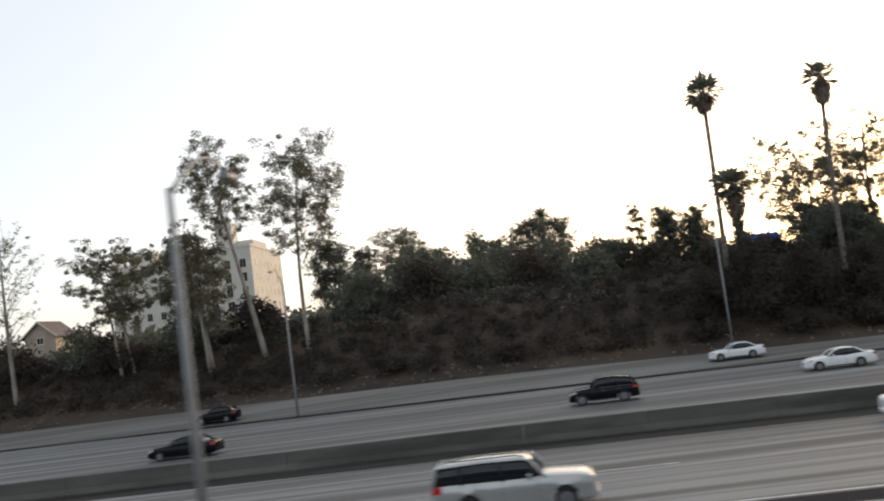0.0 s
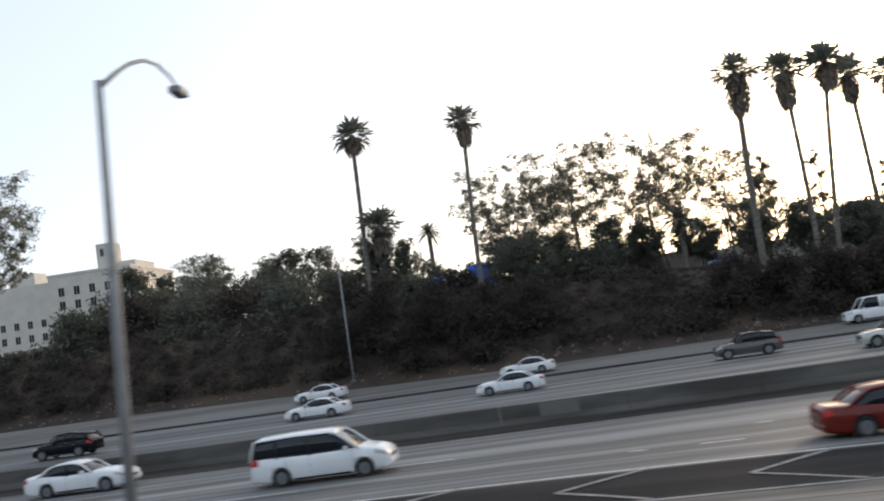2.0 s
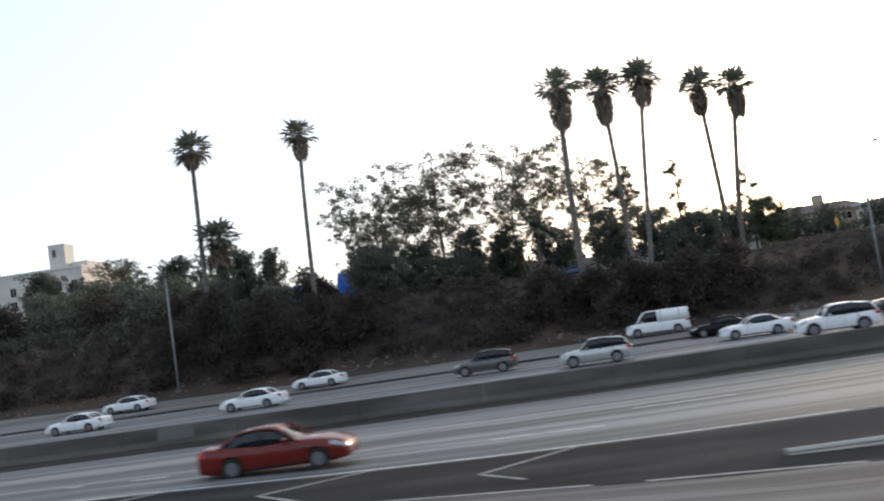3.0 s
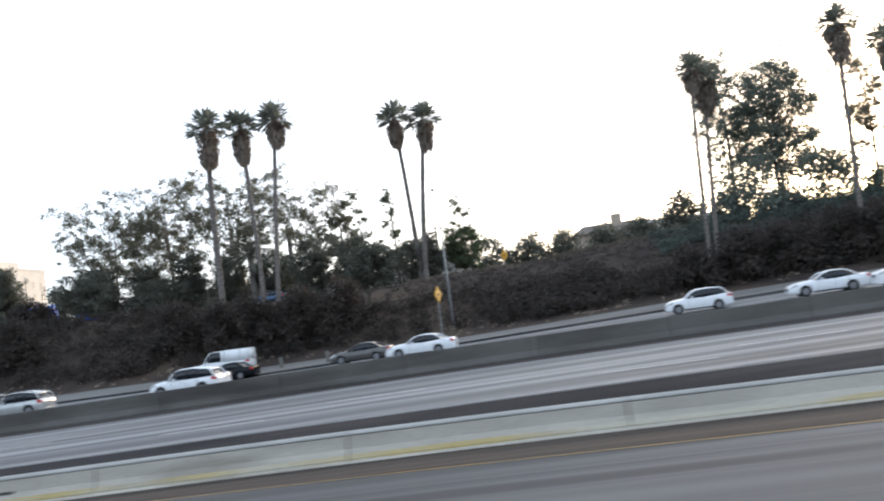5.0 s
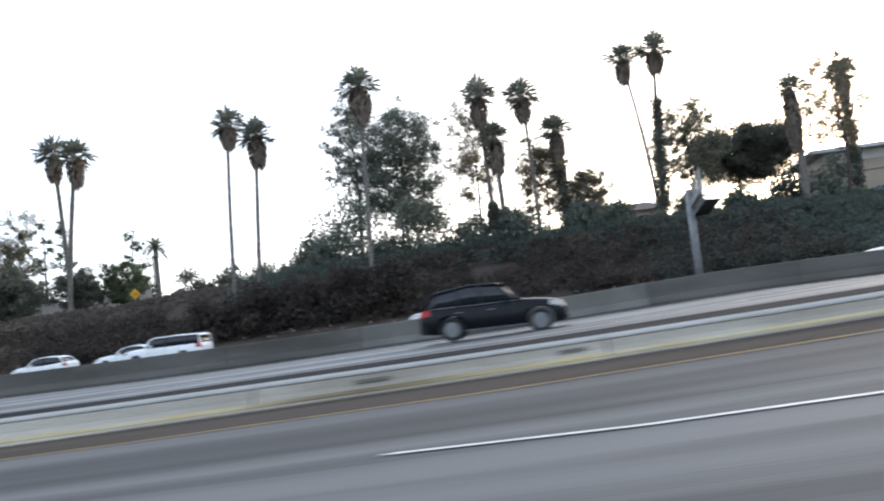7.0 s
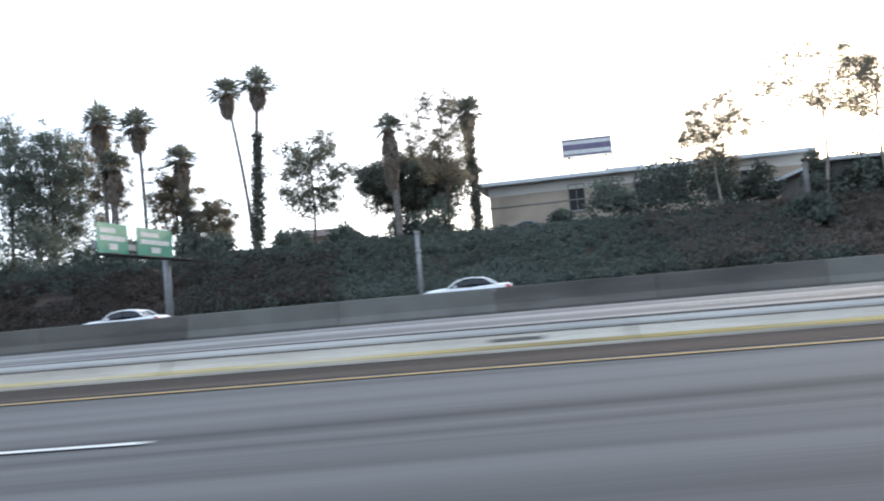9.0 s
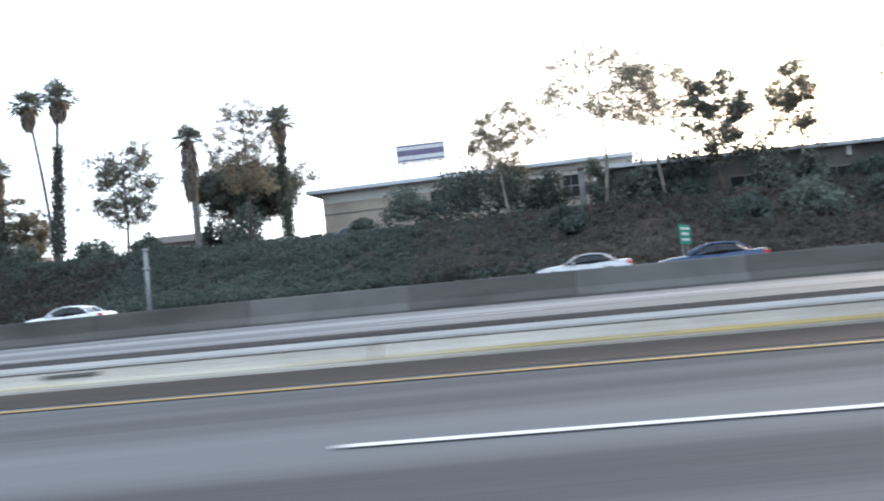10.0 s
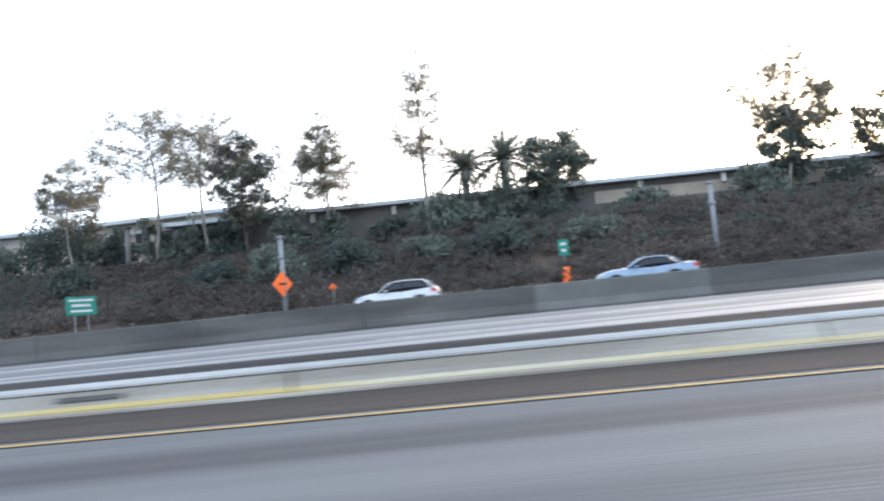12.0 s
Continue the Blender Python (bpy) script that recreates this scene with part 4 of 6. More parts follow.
# ---------------------------------------------------------------- vehicles


def loft(stations, m, name, parent, label="", smooth=True):
    """Skin over rings of equal count, closed at both ends."""
    k = len(stations[0])
    vs = [p for ring in stations for p in ring]
    fs = [(i * k + j, i * k + (j + 1) % k, (i + 1) * k + (j + 1) % k, (i + 1) * k + j) for i in range(len(stations) - 1) for j in range(k)]
    fs += [tuple(range(k - 1, -1, -1)), tuple((len(stations) - 1) * k + j for j in range(k))]
    ob = raw(name, vs, fs, m, parent, label, smooth)
    return ob


def section(x, w, sill, lo, hi, crown=0.03):
    """Body section: sill, flank, shoulder, crowned top; lo lifts the lower edge over a wheel."""
    half = [(0.93, sill), (0.98, sill + 0.1), (1.0, sill + (hi - sill) * 0.42), (0.995, sill + (hi - sill) * 0.66), (0.97, hi - 0.1), (0.935, hi - 0.035), (0.86, hi), (0.45, hi + crown)]
    half = [(w * (max(q, 0.985) if z < lo else q), max(z, lo + 0.012 * i)) for i, (q, z) in enumerate(half)]
    return [(x, y, z) for y, z in half] + [(x, -y, z) for y, z in reversed(half)]


def cab_ring(x, wb, zb, wt, zt):
    half = [(wb, zb), (wb - (wb - wt) * 0.55, zb + (zt - zb) * 0.6), (wt, zt - 0.05), (wt * 0.8, zt)]
    return [(x, y, z) for y, z in half] + [(x, -y, z) for y, z in reversed(half)]


KINDS = {
    # length, width, height, wheelbase, wheel radius, belt, hood z, nose z, tail z, windscreen foot and top, rear window top and foot
    "sedan": (4.85, 1.82, 1.44, 2.78, 0.325, 0.93, 0.95, 0.70, 1.0, 0.92, 0.12, -0.95, -1.75),
    "hatchback": (4.3, 1.76, 1.5, 2.6, 0.315, 0.95, 0.97, 0.74, 1.05, 0.9, 0.15, -1.35, -1.95),
    "minivan": (5.1, 1.96, 1.76, 3.03, 0.335, 1.05, 1.06, 0.80, 1.1, 1.5, 0.55, -2.25, -2.48),
    "suv": (4.66, 1.88, 1.73, 2.81, 0.38, 1.07, 1.09, 0.86, 1.12, 0.95, 0.3, -1.75, -2.2),
    "wagon": (5.12, 1.93, 1.72, 2.99, 0.37, 1.12, 1.12, 0.95, 1.15, 1.0, 0.5, -2.3, -2.45),
    "van": (5.5, 2.0, 2.15, 3.5, 0.36, 1.2, 1.15, 0.95, 1.2, 1.75, 1.0, -2.6, -2.7),
}


def wheel(parent, x, y, r):
    s = 1 if y > 0 else -1
    n = 20
    prof = [(0.66 * r, -0.1), (0.93 * r, -0.11), (r, -0.075), (r, 0.075), (0.95 * r, 0.1), (0.66 * r, 0.085)]
    vs, fs = [], []
    for i in range(n):
        a = 2 * math.pi * i / n
        vs += [(math.cos(a) * q, w * s, math.sin(a) * q) for q, w in prof]
    k = len(prof)
    fs = [(i * k + j, i * k + (j + 1) % k, ((i + 1) % n) * k + (j + 1) % k, ((i + 1) % n) * k + j) for i in range(n) for j in range(k)]
    ty = raw("wheel", vs, fs, M_TYRE, parent, "black rubber tyre", True)
    ty.location = (x, y, r)
    bm = bmesh.new()
    bmesh.ops.create_cone(bm, cap_ends=True, segments=20, radius1=0.66 * r, radius2=0.62 * r, depth=0.03, matrix=Matrix.Translation((0, s * 0.062, 0)) @ Matrix.Rotation(math.pi / 2, 4, "X"))
    for i in range(5):
        g = bmesh.ops.create_cube(bm, size=1)
        mt = Matrix.Rotation(2 * math.pi * i / 5, 4, "Y") @ Matrix.Translation((0, s * 0.08, 0.34 * r)) @ Matrix.Diagonal((0.2 * r, 0.014, 0.5 * r, 1))
        bmesh.ops.transform(bm, matrix=mt, verts=g["verts"])
    part("rim", bm, M_RIM, ty, "silver five-spoke alloy rim")


def skin_patch(name, at, x0, x1, u0, u1, side, m, parent, label="", proud=0.008, n=6, k=4):
    """A thin shell that lies on the car's body between two places along it and two heights on its flank."""
    lots = []
    for d in (proud, -0.03):
        for i in range(n + 1):
            q = x0 + (x1 - x0) * i / n
            half = at(q)[:8]
            for j in range(k + 1):
                u = (u0 + (u1 - u0) * j / k) * 7
                e = min(6, int(u))
                p = [half[e][c] + (half[e + 1][c] - half[e][c]) * (u - e) for c in range(3)]
                f = 1 + d / max(0.3, p[1])
                lots.append((p[0] + (d if x0 > 0 else -d) * 0.7, side * p[1] * f, p[2] + d * max(0.0, (u - 4) / 3)))
    g = (n + 1) * (k + 1)
    fs = []
    for i in range(n):
        for j in range(k):
            o = i * (k + 1) + j
            q = (o, o + 1, o + k + 2, o + k + 1)
            fs += [q, tuple(v + g for v in reversed(q))]
    rim = [j for j in range(k + 1)] + [i * (k + 1) + k for i in range(1, n + 1)] + [n * (k + 1) + j for j in range(k - 1, -1, -1)] + [i * (k + 1) for i in range(n - 1, 0, -1)]
    fs += [(rim[i], rim[i] + g, rim[(i + 1) % len(rim)] + g, rim[(i + 1) % len(rim)]) for i in range(len(rim))]
    return raw(name, lots, fs, m, parent, label)


def car(kind, x, y, z, turn, body_paint, label, category, rack=False):
    L, W, H, wb, r, belt, hood, nose, tail, ws0, ws1, rw1, rw0 = KINDS[kind]
    th = empty("car" if kind not in ("van", "minivan") else kind, x, y, z, turn)
    h, w = L / 2, W / 2
    sill = 0.25 if kind in ("suv", "wagon", "van") else 0.2
    lift = 0.12 if kind == "minivan" else 0.1
    axles = (wb / 2 + lift, -wb / 2 + lift)
    deck = tail if rw0 > -h + 0.5 else max(belt, tail)
    tops = ((-h, deck - 0.2), (-h + 0.05, deck - 0.07), (-h + 0.18, deck - 0.01), (rw0 + 0.05, max(belt, deck - 0.02)), (-0.4, belt), (ws0 - 0.25, belt), (ws0 + 0.12, hood),
            (h - 0.85, hood - 0.035), (h - 0.45, hood * 0.62 + nose * 0.38), (h - 0.2, hood * 0.3 + nose * 0.7), (h - 0.07, nose), (h, nose - 0.1))
    wide = ((-h, 0.8), (-h + 0.05, 0.88), (-h + 0.2, 0.95), (-h + 0.6, 1.0), (h - 0.95, 1.0), (h - 0.45, 0.965), (h - 0.18, 0.9), (h - 0.06, 0.82), (h, 0.74))
    tx, tz = zip(*sorted(tops))
    wx, wq = zip(*wide)

    def at(q):
        hi = float(np.interp(q, tx, tz))
        lo = sill + 0.07 * max(0.0, (abs(q) - h + 0.5) / 0.5)
        base = lo
        for c in axles:
            if abs(q - c) < r * 1.14:
                lo = max(lo, r + math.sqrt((r * 1.14) ** 2 - (q - c) ** 2))
        return section(q, w * float(np.interp(q, wx, wq)), base, lo, hi)

    stops = set(np.round(np.linspace(-h, h, 25), 3)) | set(tx) | set(wx)
    for c in axles:
        stops |= {round(c + r * 1.141 * math.cos(math.pi * i / 12), 3) for i in range(13)}
    loft([at(float(q)) for q in sorted(stops)], body_paint, "body", th)
    wt = w * (0.72 if kind in ("sedan", "hatchback") else 0.8)
    slope = 0.09 if kind == "suv" else 0.0
    loft([cab_ring(rw0, w * 0.86, belt - 0.06, w * 0.82, belt - 0.02), cab_ring(rw1, w * 0.91, belt - 0.06, wt, H - 0.05 - slope), cab_ring((rw1 + ws1) / 2, w * 0.92, belt - 0.06, wt * 1.02, H - 0.025),
          cab_ring(ws1, w * 0.91, belt - 0.06, wt, H - 0.055), cab_ring(ws0, w * 0.84, belt - 0.06, w * 0.78, belt)], M_GLASS, "glasshouse", th, "dark tinted glass")
    if kind == "van":
        loft([cab_ring(rw0 - 0.03, w * 0.93, belt - 0.1, wt * 1.03, H - 0.03), cab_ring(rw1 + 0.3, w * 0.97, belt - 0.1, wt * 1.05, H - 0.005), cab_ring(0.0, w * 0.97, belt - 0.1, wt * 1.05, H - 0.005)],
             body_paint, "cargo_body", th, "closed white cargo sides")
    # roof skin over the glass
    rf = []
    for q, dz in ((rw1 - 0.16, -0.1 - slope * 1.3), (rw1 + 0.02, -0.02 - slope), ((rw1 * 2 + ws1) / 3, 0.005 - slope * 0.4), ((rw1 + ws1) / 2, 0.02), (ws1 - 0.1, -0.005), (ws1 + 0.14, -0.1)):
        zt = H - 0.02 + dz
        rf.append([(q, wt * 1.04, zt - 0.055), (q, wt * 0.93, zt + 0.005), (q, 0, zt + 0.025), (q, -wt * 0.93, zt + 0.005), (q, -wt * 1.04, zt - 0.055), (q, 0, zt - 0.05)])
    loft(rf, body_paint, "roof", th)
    # pillars
    ends = [(ws0 + 0.02, ws1 + 0.08), (rw0 - 0.02, rw1 - 0.06)]
    posts = [(-0.28, -0.36)]
    if kind in ("minivan", "wagon", "suv", "van"):
        posts += [(rw1 + 0.75, rw1 + 0.68)]
    for a, b in ends + posts:
        for s in (-1, 1):
            top = H - 0.07 - (slope if b < -1 else 0)
            v, f = tube_data([(a, s * w * 0.92, belt - 0.05), (a + (b - a) * 0.6, s * (w * 0.92 - (w * 0.92 - wt) * 0.5), belt + (top + 0.07 - belt) * 0.58), (b, s * (wt + 0.015), top)], [0.05, 0.045, 0.04], 6)
            raw("pillar", v, f, body_paint if (a, b) in ends else M_TRIM, th, "", True)
    lamp_top = 0.26 if kind == "sedan" else 0.36
    for s in (-1, 1):
        for q in axles:
            wheel(th, q, s * (w - 0.12), r)
        skin_patch("headlight", at, h - 0.5, h - 0.05, 0.5, 0.72, s, M_LAMPG, th, "clear headlamp")
        skin_patch("tail_light", at, -h + lamp_top, -h + 0.02, 0.46, 0.7, s, M_TAIL, th, "red tail lamp")
        for q in (ws0 - 0.22, -0.3, max(-1.25, -wb / 2 + lift + r * 0.6)):
            skin_patch("door_seam", at, q - 0.007, q + 0.007, 0.24 if q < -1 else 0.1, 0.72, s, M_TRIM, th, proud=0.003, n=1, k=5)
        bm = bmesh.new()
        box(bm, ws0 - 0.5, ws0 - 0.38, s * (w + 0.02) - 0.1, s * (w + 0.02) + 0.1, belt + 0.0, belt + 0.13, 0.03)
        part("mirror", bm, body_paint, th)
        for q in (0.0, -1.02):
            bm = bmesh.new()
            box(bm, q - 0.1, q + 0.1, s * (w * 0.985) - 0.02, s * (w * 0.985) + 0.02, belt - 0.2, belt - 0.17, 0.008)
            part("door_handle", bm, body_paint if kind != "suv" else M_RIM, th)
        skin_patch("sill_trim", at, -wb / 2 + 0.55, wb / 2 - 0.35, 0.02, 0.12, s, M_TRIM if kind != "suv" else M_RIM, th, n=2, k=2)
        if kind == "suv":
            v, f = tube_data([(rw0 + 0.25, s * w * 0.91, belt + 0.01), ((rw0 + ws0) / 2, s * w * 0.945, belt + 0.0), (ws0 - 0.15, s * w * 0.91, belt + 0.01)], [0.014] * 3, 6)
            raw("window_trim", v, f, M_RIM, th, "thin chrome strip", True)
        if rack:
            v, f = tube_data([(rw1 + 0.1, s * wt * 0.86, H - slope), (rw1 + 0.25, s * wt * 0.86, H + 0.07 - slope), (ws1 - 0.3, s * wt * 0.86, H + 0.07), (ws1 - 0.1, s * wt * 0.86, H)], [0.02] * 4, 6)
            raw("roof_rail", v, f, M_TRIM, th)
    for a, name in ((h, "front_bumper"), (-h, "rear_bumper")):
        s = 1 if a > 0 else -1
        rows = []
        for back, q in ((0.2, 0.9), (0.06, 0.84), (-0.02, 0.76), (-0.05, 0.6)):
            xx, k = a - s * back, 0.04 if back < 0 else 0.0
            rows.append([(xx, w * q, 0.3 + k), (xx, w * q, 0.5 - k), (xx, -w * q, 0.5 - k), (xx, -w * q, 0.3 + k)])
        loft(rows if s > 0 else rows[::-1], body_paint, name, th, smooth=False)
    bm = bmesh.new()
    box(bm, h - 0.1, h + 0.012, -w * 0.42, w * 0.42, nose - 0.26, nose - 0.13, 0.02)
    part("grille", bm, M_TRIM, th)
    return tagged(th, label, category)


P_WHITE = paint("white_car_paint", (0.72, 0.73, 0.74))
P_SILVER = paint("silver_car_paint", (0.45, 0.45, 0.44), 0.5)
P_RED = paint("red_car_paint", (0.13, 0.014, 0.009), coat=0.2, spec=0.25)
P_BLACK = paint("black_car_paint", (0.005, 0.0055, 0.008), coat=0.05, spec=0.16)
P_GREY = paint("grey_car_paint", (0.10, 0.095, 0.09), 0.4)
P_BLUE = paint("blue_car_paint", (0.03, 0.06, 0.12), 0.3)
P_PALE = paint("pale_blue_car_paint", (0.22, 0.28, 0.36), 0.3)


def near_car(kind, x, lane, *rest, **kw):
    y = edge_y(x) + lane
    return car(kind, x, y, on_lane(x, y), FW, *rest, **kw)


def far_car(kind, x, off, *rest, **kw):
    y = med_y(x) + off
    yc = curb_y(x)
    z = on_far(x, y) if y < yc else curb_z(x) + 0.06 + (toe_z(x) - curb_z(x) - 0.04) * (y - yc) / (pole_y(x) - 3.2 - yc)
    return car(kind, x, y, z + 0.005, FW + math.pi - 0.04, *rest, **kw)


near_car("wagon", 4.1, 2.4, P_SILVER, "silver boxy wagon with black roof rails", "car", rack=True)
near_car("sedan", 22.3, 13.4, P_WHITE, "white four-door sedan with dark windows on the freeway", "car")
near_car("minivan", 34.8, 6.6, P_WHITE, "white minivan with dark tinted side windows", "minivan")
near_car("sedan", 53.2, 2.2, P_RED, "dark red four-door sedan beside the gore", "car")
near_car("suv", 144.5, 7.2, P_BLACK, "glossy black sport utility car with lit headlamps", "car")
far_car("hatchback", -24.4, 39.5, P_BLACK, "dark hatchback on the ramp lane below the gum trees", "car")
far_car("sedan", -17.7, 12.5, P_BLACK, "black sedan in the opposite lanes", "car")
far_car("suv", 10.6, 17.0, P_BLACK, "black sport utility car in the opposite lanes", "car")
far_car("sedan", 27.8, 22.5, P_WHITE, "white sedan in the opposite lanes", "car")
far_car("sedan", 24.9, 38.8, P_WHITE, "white sedan on the ramp lane beside a lamp", "car")
far_car("sedan", 42.3, 21.0, P_WHITE, "white sedan passing on the far lanes", "car")
far_car("sedan", 44.2, 36.6, P_WHITE, "white sedan on the ramp lane", "car")
far_car("suv", 59.5, 23.5, P_GREY, "dark grey sport utility car with a roof rail", "car", rack=True)
far_car("suv", 66.8, 16.5, P_SILVER, "silver sport utility car with a roof rack", "car", rack=True)
far_car("van", 74.8, 38.5, P_WHITE, "white cargo van on the ramp lane", "van")
far_car("sedan", 78.2, 21.0, P_WHITE, "white sedan on the far lanes", "car")
far_car("suv", 80.6, 13.0, P_WHITE, "white sport utility car in the lane beside the median wall", "car")
far_car("sedan", 78.0, 29.5, P_BLACK, "black sedan on the outer far lane", "car")
far_car("sedan", 95.2, 19.5, P_WHITE, "white sedan half hidden by the median wall", "car")
far_car("sedan", 90.0, 25.5, P_GREY, "grey sedan half hidden by the median wall", "car")
far_car("hatchback", 114.0, 20.0, P_WHITE, "white hatchback half hidden by the median wall", "car")
far_car("sedan", 121.4, 17.5, P_WHITE, "white sedan ahead of a larger car", "car")
far_car("wagon", 125.2, 13.5, P_WHITE, "white tall wagon above the median wall", "car")
far_car("sedan", 142.7, 10.0, P_WHITE, "white sedan low behind the median wall", "car")
far_car("sedan", 167.6, 13.0, P_WHITE, "white sedan of which the roof shows over the wall", "car")
far_car("sedan", 186.6, 13.0, P_WHITE, "white sedan of which the upper half shows", "car")
far_car("sedan", 214.1, 13.0, P_SILVER, "silver sedan of which the roof shows over the wall", "car")
far_car("sedan", 218.6, 6.5, P_BLUE, "blue sedan low behind the median wall", "car")
far_car("hatchback", 249.3, 13.0, P_SILVER, "silver hatchback of which the roof shows over the wall", "car")
far_car("sedan", 261.4, 12.0, P_PALE, "pale blue sedan low behind the median wall", "car")
hz = land(71.3, 110) + 0.05
car("hatchback", 71.3, 110, hz, math.pi - 0.1, P_BLUE, "blue hatchback parked on the hilltop road", "car")

for px, pt, lab in ((194.6, P_PALE, "pale blue sedan parked below the tan building"), (200.2, P_WHITE, "white sedan parked below the tan building")):
    car("sedan", px, 104.0, land(px, 104.0) + 0.25, 0.1, pt, lab, "car")

# ---------------------------------------------------------------- lamp posts, signs, posts, cables


def street_lamp(x, y, z, h, arm, label, side=-1):
    """A tapered steel pole on a footing, with a mast arm and a flat luminaire."""
    th = empty("street_lamp", x, y, z)
    v, f = tube_data([(0, 0, -0.3), (0, 0, h * 0.5), (0, 0, h)], [0.13, 0.105, 0.075], 10)
    raw("pole", v, f, M_STEEL, th, smooth=True)
    bm = bmesh.new()
    box(bm, -0.3, 0.3, -0.3, 0.3, -0.4, 0.18, 0.04)
    part("footing", bm, M_MEDL, th, "square concrete footing")
    pts = [(side * 0.05 * t - 0.0, -arm * t, h - 0.15 + (1.6 if arm > 0 else 1.15) * math.sin(t * math.pi * 0.7) * (abs(arm) / 4)) for t in np.linspace(0, 1, 7)]
    v, f = tube_data(pts, [0.06 - 0.025 * t for t in np.linspace(0, 1, 7)], 8)
    raw("mast_arm", v, f, M_STEEL, th, smooth=True)
    e = pts[-1]
    bm = bmesh.new()
    box(bm, e[0] - 0.17, e[0] + 0.17, e[1] - 0.62, e[1] + 0.1, e[2] - 0.1, e[2] + 0.1, 0.06)
    part("luminaire", bm, M_STEEL, th, "flat grey lamp head")
    return tagged(th, label, "street lamp", "freeway lamps")


def foot(x, y):
    return land(x, y) - 0.02


for px, lab in ((26.8, "tall grey steel street lamp below the palms"), (96.2, "tall grey steel street lamp at the foot of the slope")):
    py = pole_y(px) + (0.9 if px == 96.2 else 0)
    street_lamp(px, py, foot(px, py), 12.0, 3.6, lab)


def steel_post(x, y, h, label):
    """A plain round roadside post on a square footing, with a cap and a clamp."""
    th = empty("steel_post", x, y, foot(x, y))
    v, f = tube_data([(0, 0, -0.3), (0, 0, h * 0.5), (0, 0, h)], [0.2, 0.18, 0.16], 12)
    raw("pole", v, f, M_STEEL, th, smooth=True)
    bm = bmesh.new()
    box(bm, -0.4, 0.4, -0.4, 0.4, -0.4, 0.2, 0.05)
    part("footing", bm, M_MEDL, th, "square concrete footing")
    for z0, z1, w in ((h - 0.02, h + 0.16, 0.22), (h * 0.72, h * 0.72 + 0.22, 0.24)):
        bm = bmesh.new()
        box(bm, -w, w, -w, w, z0, z1, 0.05)
        part("cap" if w == 0.22 else "clamp", bm, M_STEEL, th)
    return tagged(th, label, "post", "roadside posts")


steel_post(183.0, 65.6, 5.5, "thick grey steel post behind the median wall")
steel_post(239.9, pole_y(239.9), 5.6, "grey steel post that carries an orange sign")
steel_post(271.6, 58.2, 5.5, "grey steel post below the long building")
street_lamp(-15.8, 82.9, foot(-15.8, 82.9), 12.8, 3.6, "tall grey steel street lamp below the gum trees")
near_lamp = street_lamp(33.92, 15.5, ramp_z(33.9, 15.5) - 0.1, 9.9, -5.4, "near grey street lamp between ramp and freeway")
near_lamp.rotation_euler = (0, 0.038, 0)   # it leans a little
street_lamp(-2.5, 18.2, ramp_z(-2.5, 18.2) - 0.1, 10.4 - ramp_z(-2.5, 18.2), -5.0, "near grey street lamp beside the ramp")


def panel(name, w, h, m, parent, at, t=0.04, border=None, diamond=False, bevel=0.05):
    bm = bmesh.new()
    box(bm, -w / 2, w / 2, -t, 0, -h / 2, h / 2)
    if diamond:
        bmesh.ops.transform(bm, matrix=Matrix.Rotation(math.pi / 4, 4, "Y"), verts=bm.verts)
    ob = part(name, bm, m, parent)
    ob.location = at
    return ob


def bars(parent, rows, w, h, m):
    """Unreadable writing as plain bars on the face of a sign."""
    for zc, x0, x1, t in rows:
        bm = bmesh.new()
        box(bm, x0 * w, x1 * w, -0.052, -0.04, zc * h - t * h / 2, zc * h + t * h / 2)
        part("writing_bar", bm, m, parent)


def diamond_sign(x, y, zc, size, m, label, name="warning_sign", post=True, turn=0.0):
    z0 = foot(x, y)
    th = empty(name, x, y, z0, turn)
    if post:
        v, f = tube_data([(0, 0.06, -0.2), (0, 0.06, zc - z0 + size * 0.4)], [0.045, 0.045], 8)
        raw("post", v, f, M_STEEL, th)
    d = panel("plate", size, size, m, th, (0, 0, zc - z0), diamond=True)
    bm = bmesh.new()
    box(bm, -size * 0.28, size * 0.28, -0.052, -0.043, -0.05 * size, 0.05 * size)
    part("writing_bar", bm, M_TRIM, d)
    return tagged(th, label, "road sign")


diamond_sign(96.2, 65.0, 4.4, 0.95, M_SIGNY, "yellow diamond warning sign on a steel post below the slope", turn=radians(70))
diamond_sign(102.1, 104.0, 8.9, 1.0, M_SIGNY, "yellow diamond warning sign at the top of the slope", turn=radians(50))
diamond_sign(239.85, 59.0, 4.96, 1.35, M_ORANGE, "orange diamond roadworks sign on a steel post", turn=radians(52), post=False)
diamond_sign(243.4, 60.0, 4.4, 0.42, M_ORANGE, "small orange marker plate on a post")

# overhead sign on a single post with a lit walkway
sg = empty("overhead_sign", 162.1, 68.6, foot(162.1, 68.6))
v, f = tube_data([(0, 0, -0.3), (0, 0, 7.6)], [0.33, 0.3], 14)
raw("post", v, f, M_STEEL, sg, smooth=True)
bm = bmesh.new()
box(bm, -10.3, 0.4, -0.25, 0.0, 6.1, 6.6, 0.04)
part("beam", bm, M_STEEL, sg)
bm = bmesh.new()
box(bm, -10.5, 2.6, -1.5, -0.35, 5.55, 5.63)
part("walkway", bm, M_TRIM, sg, "dark grated walkway")
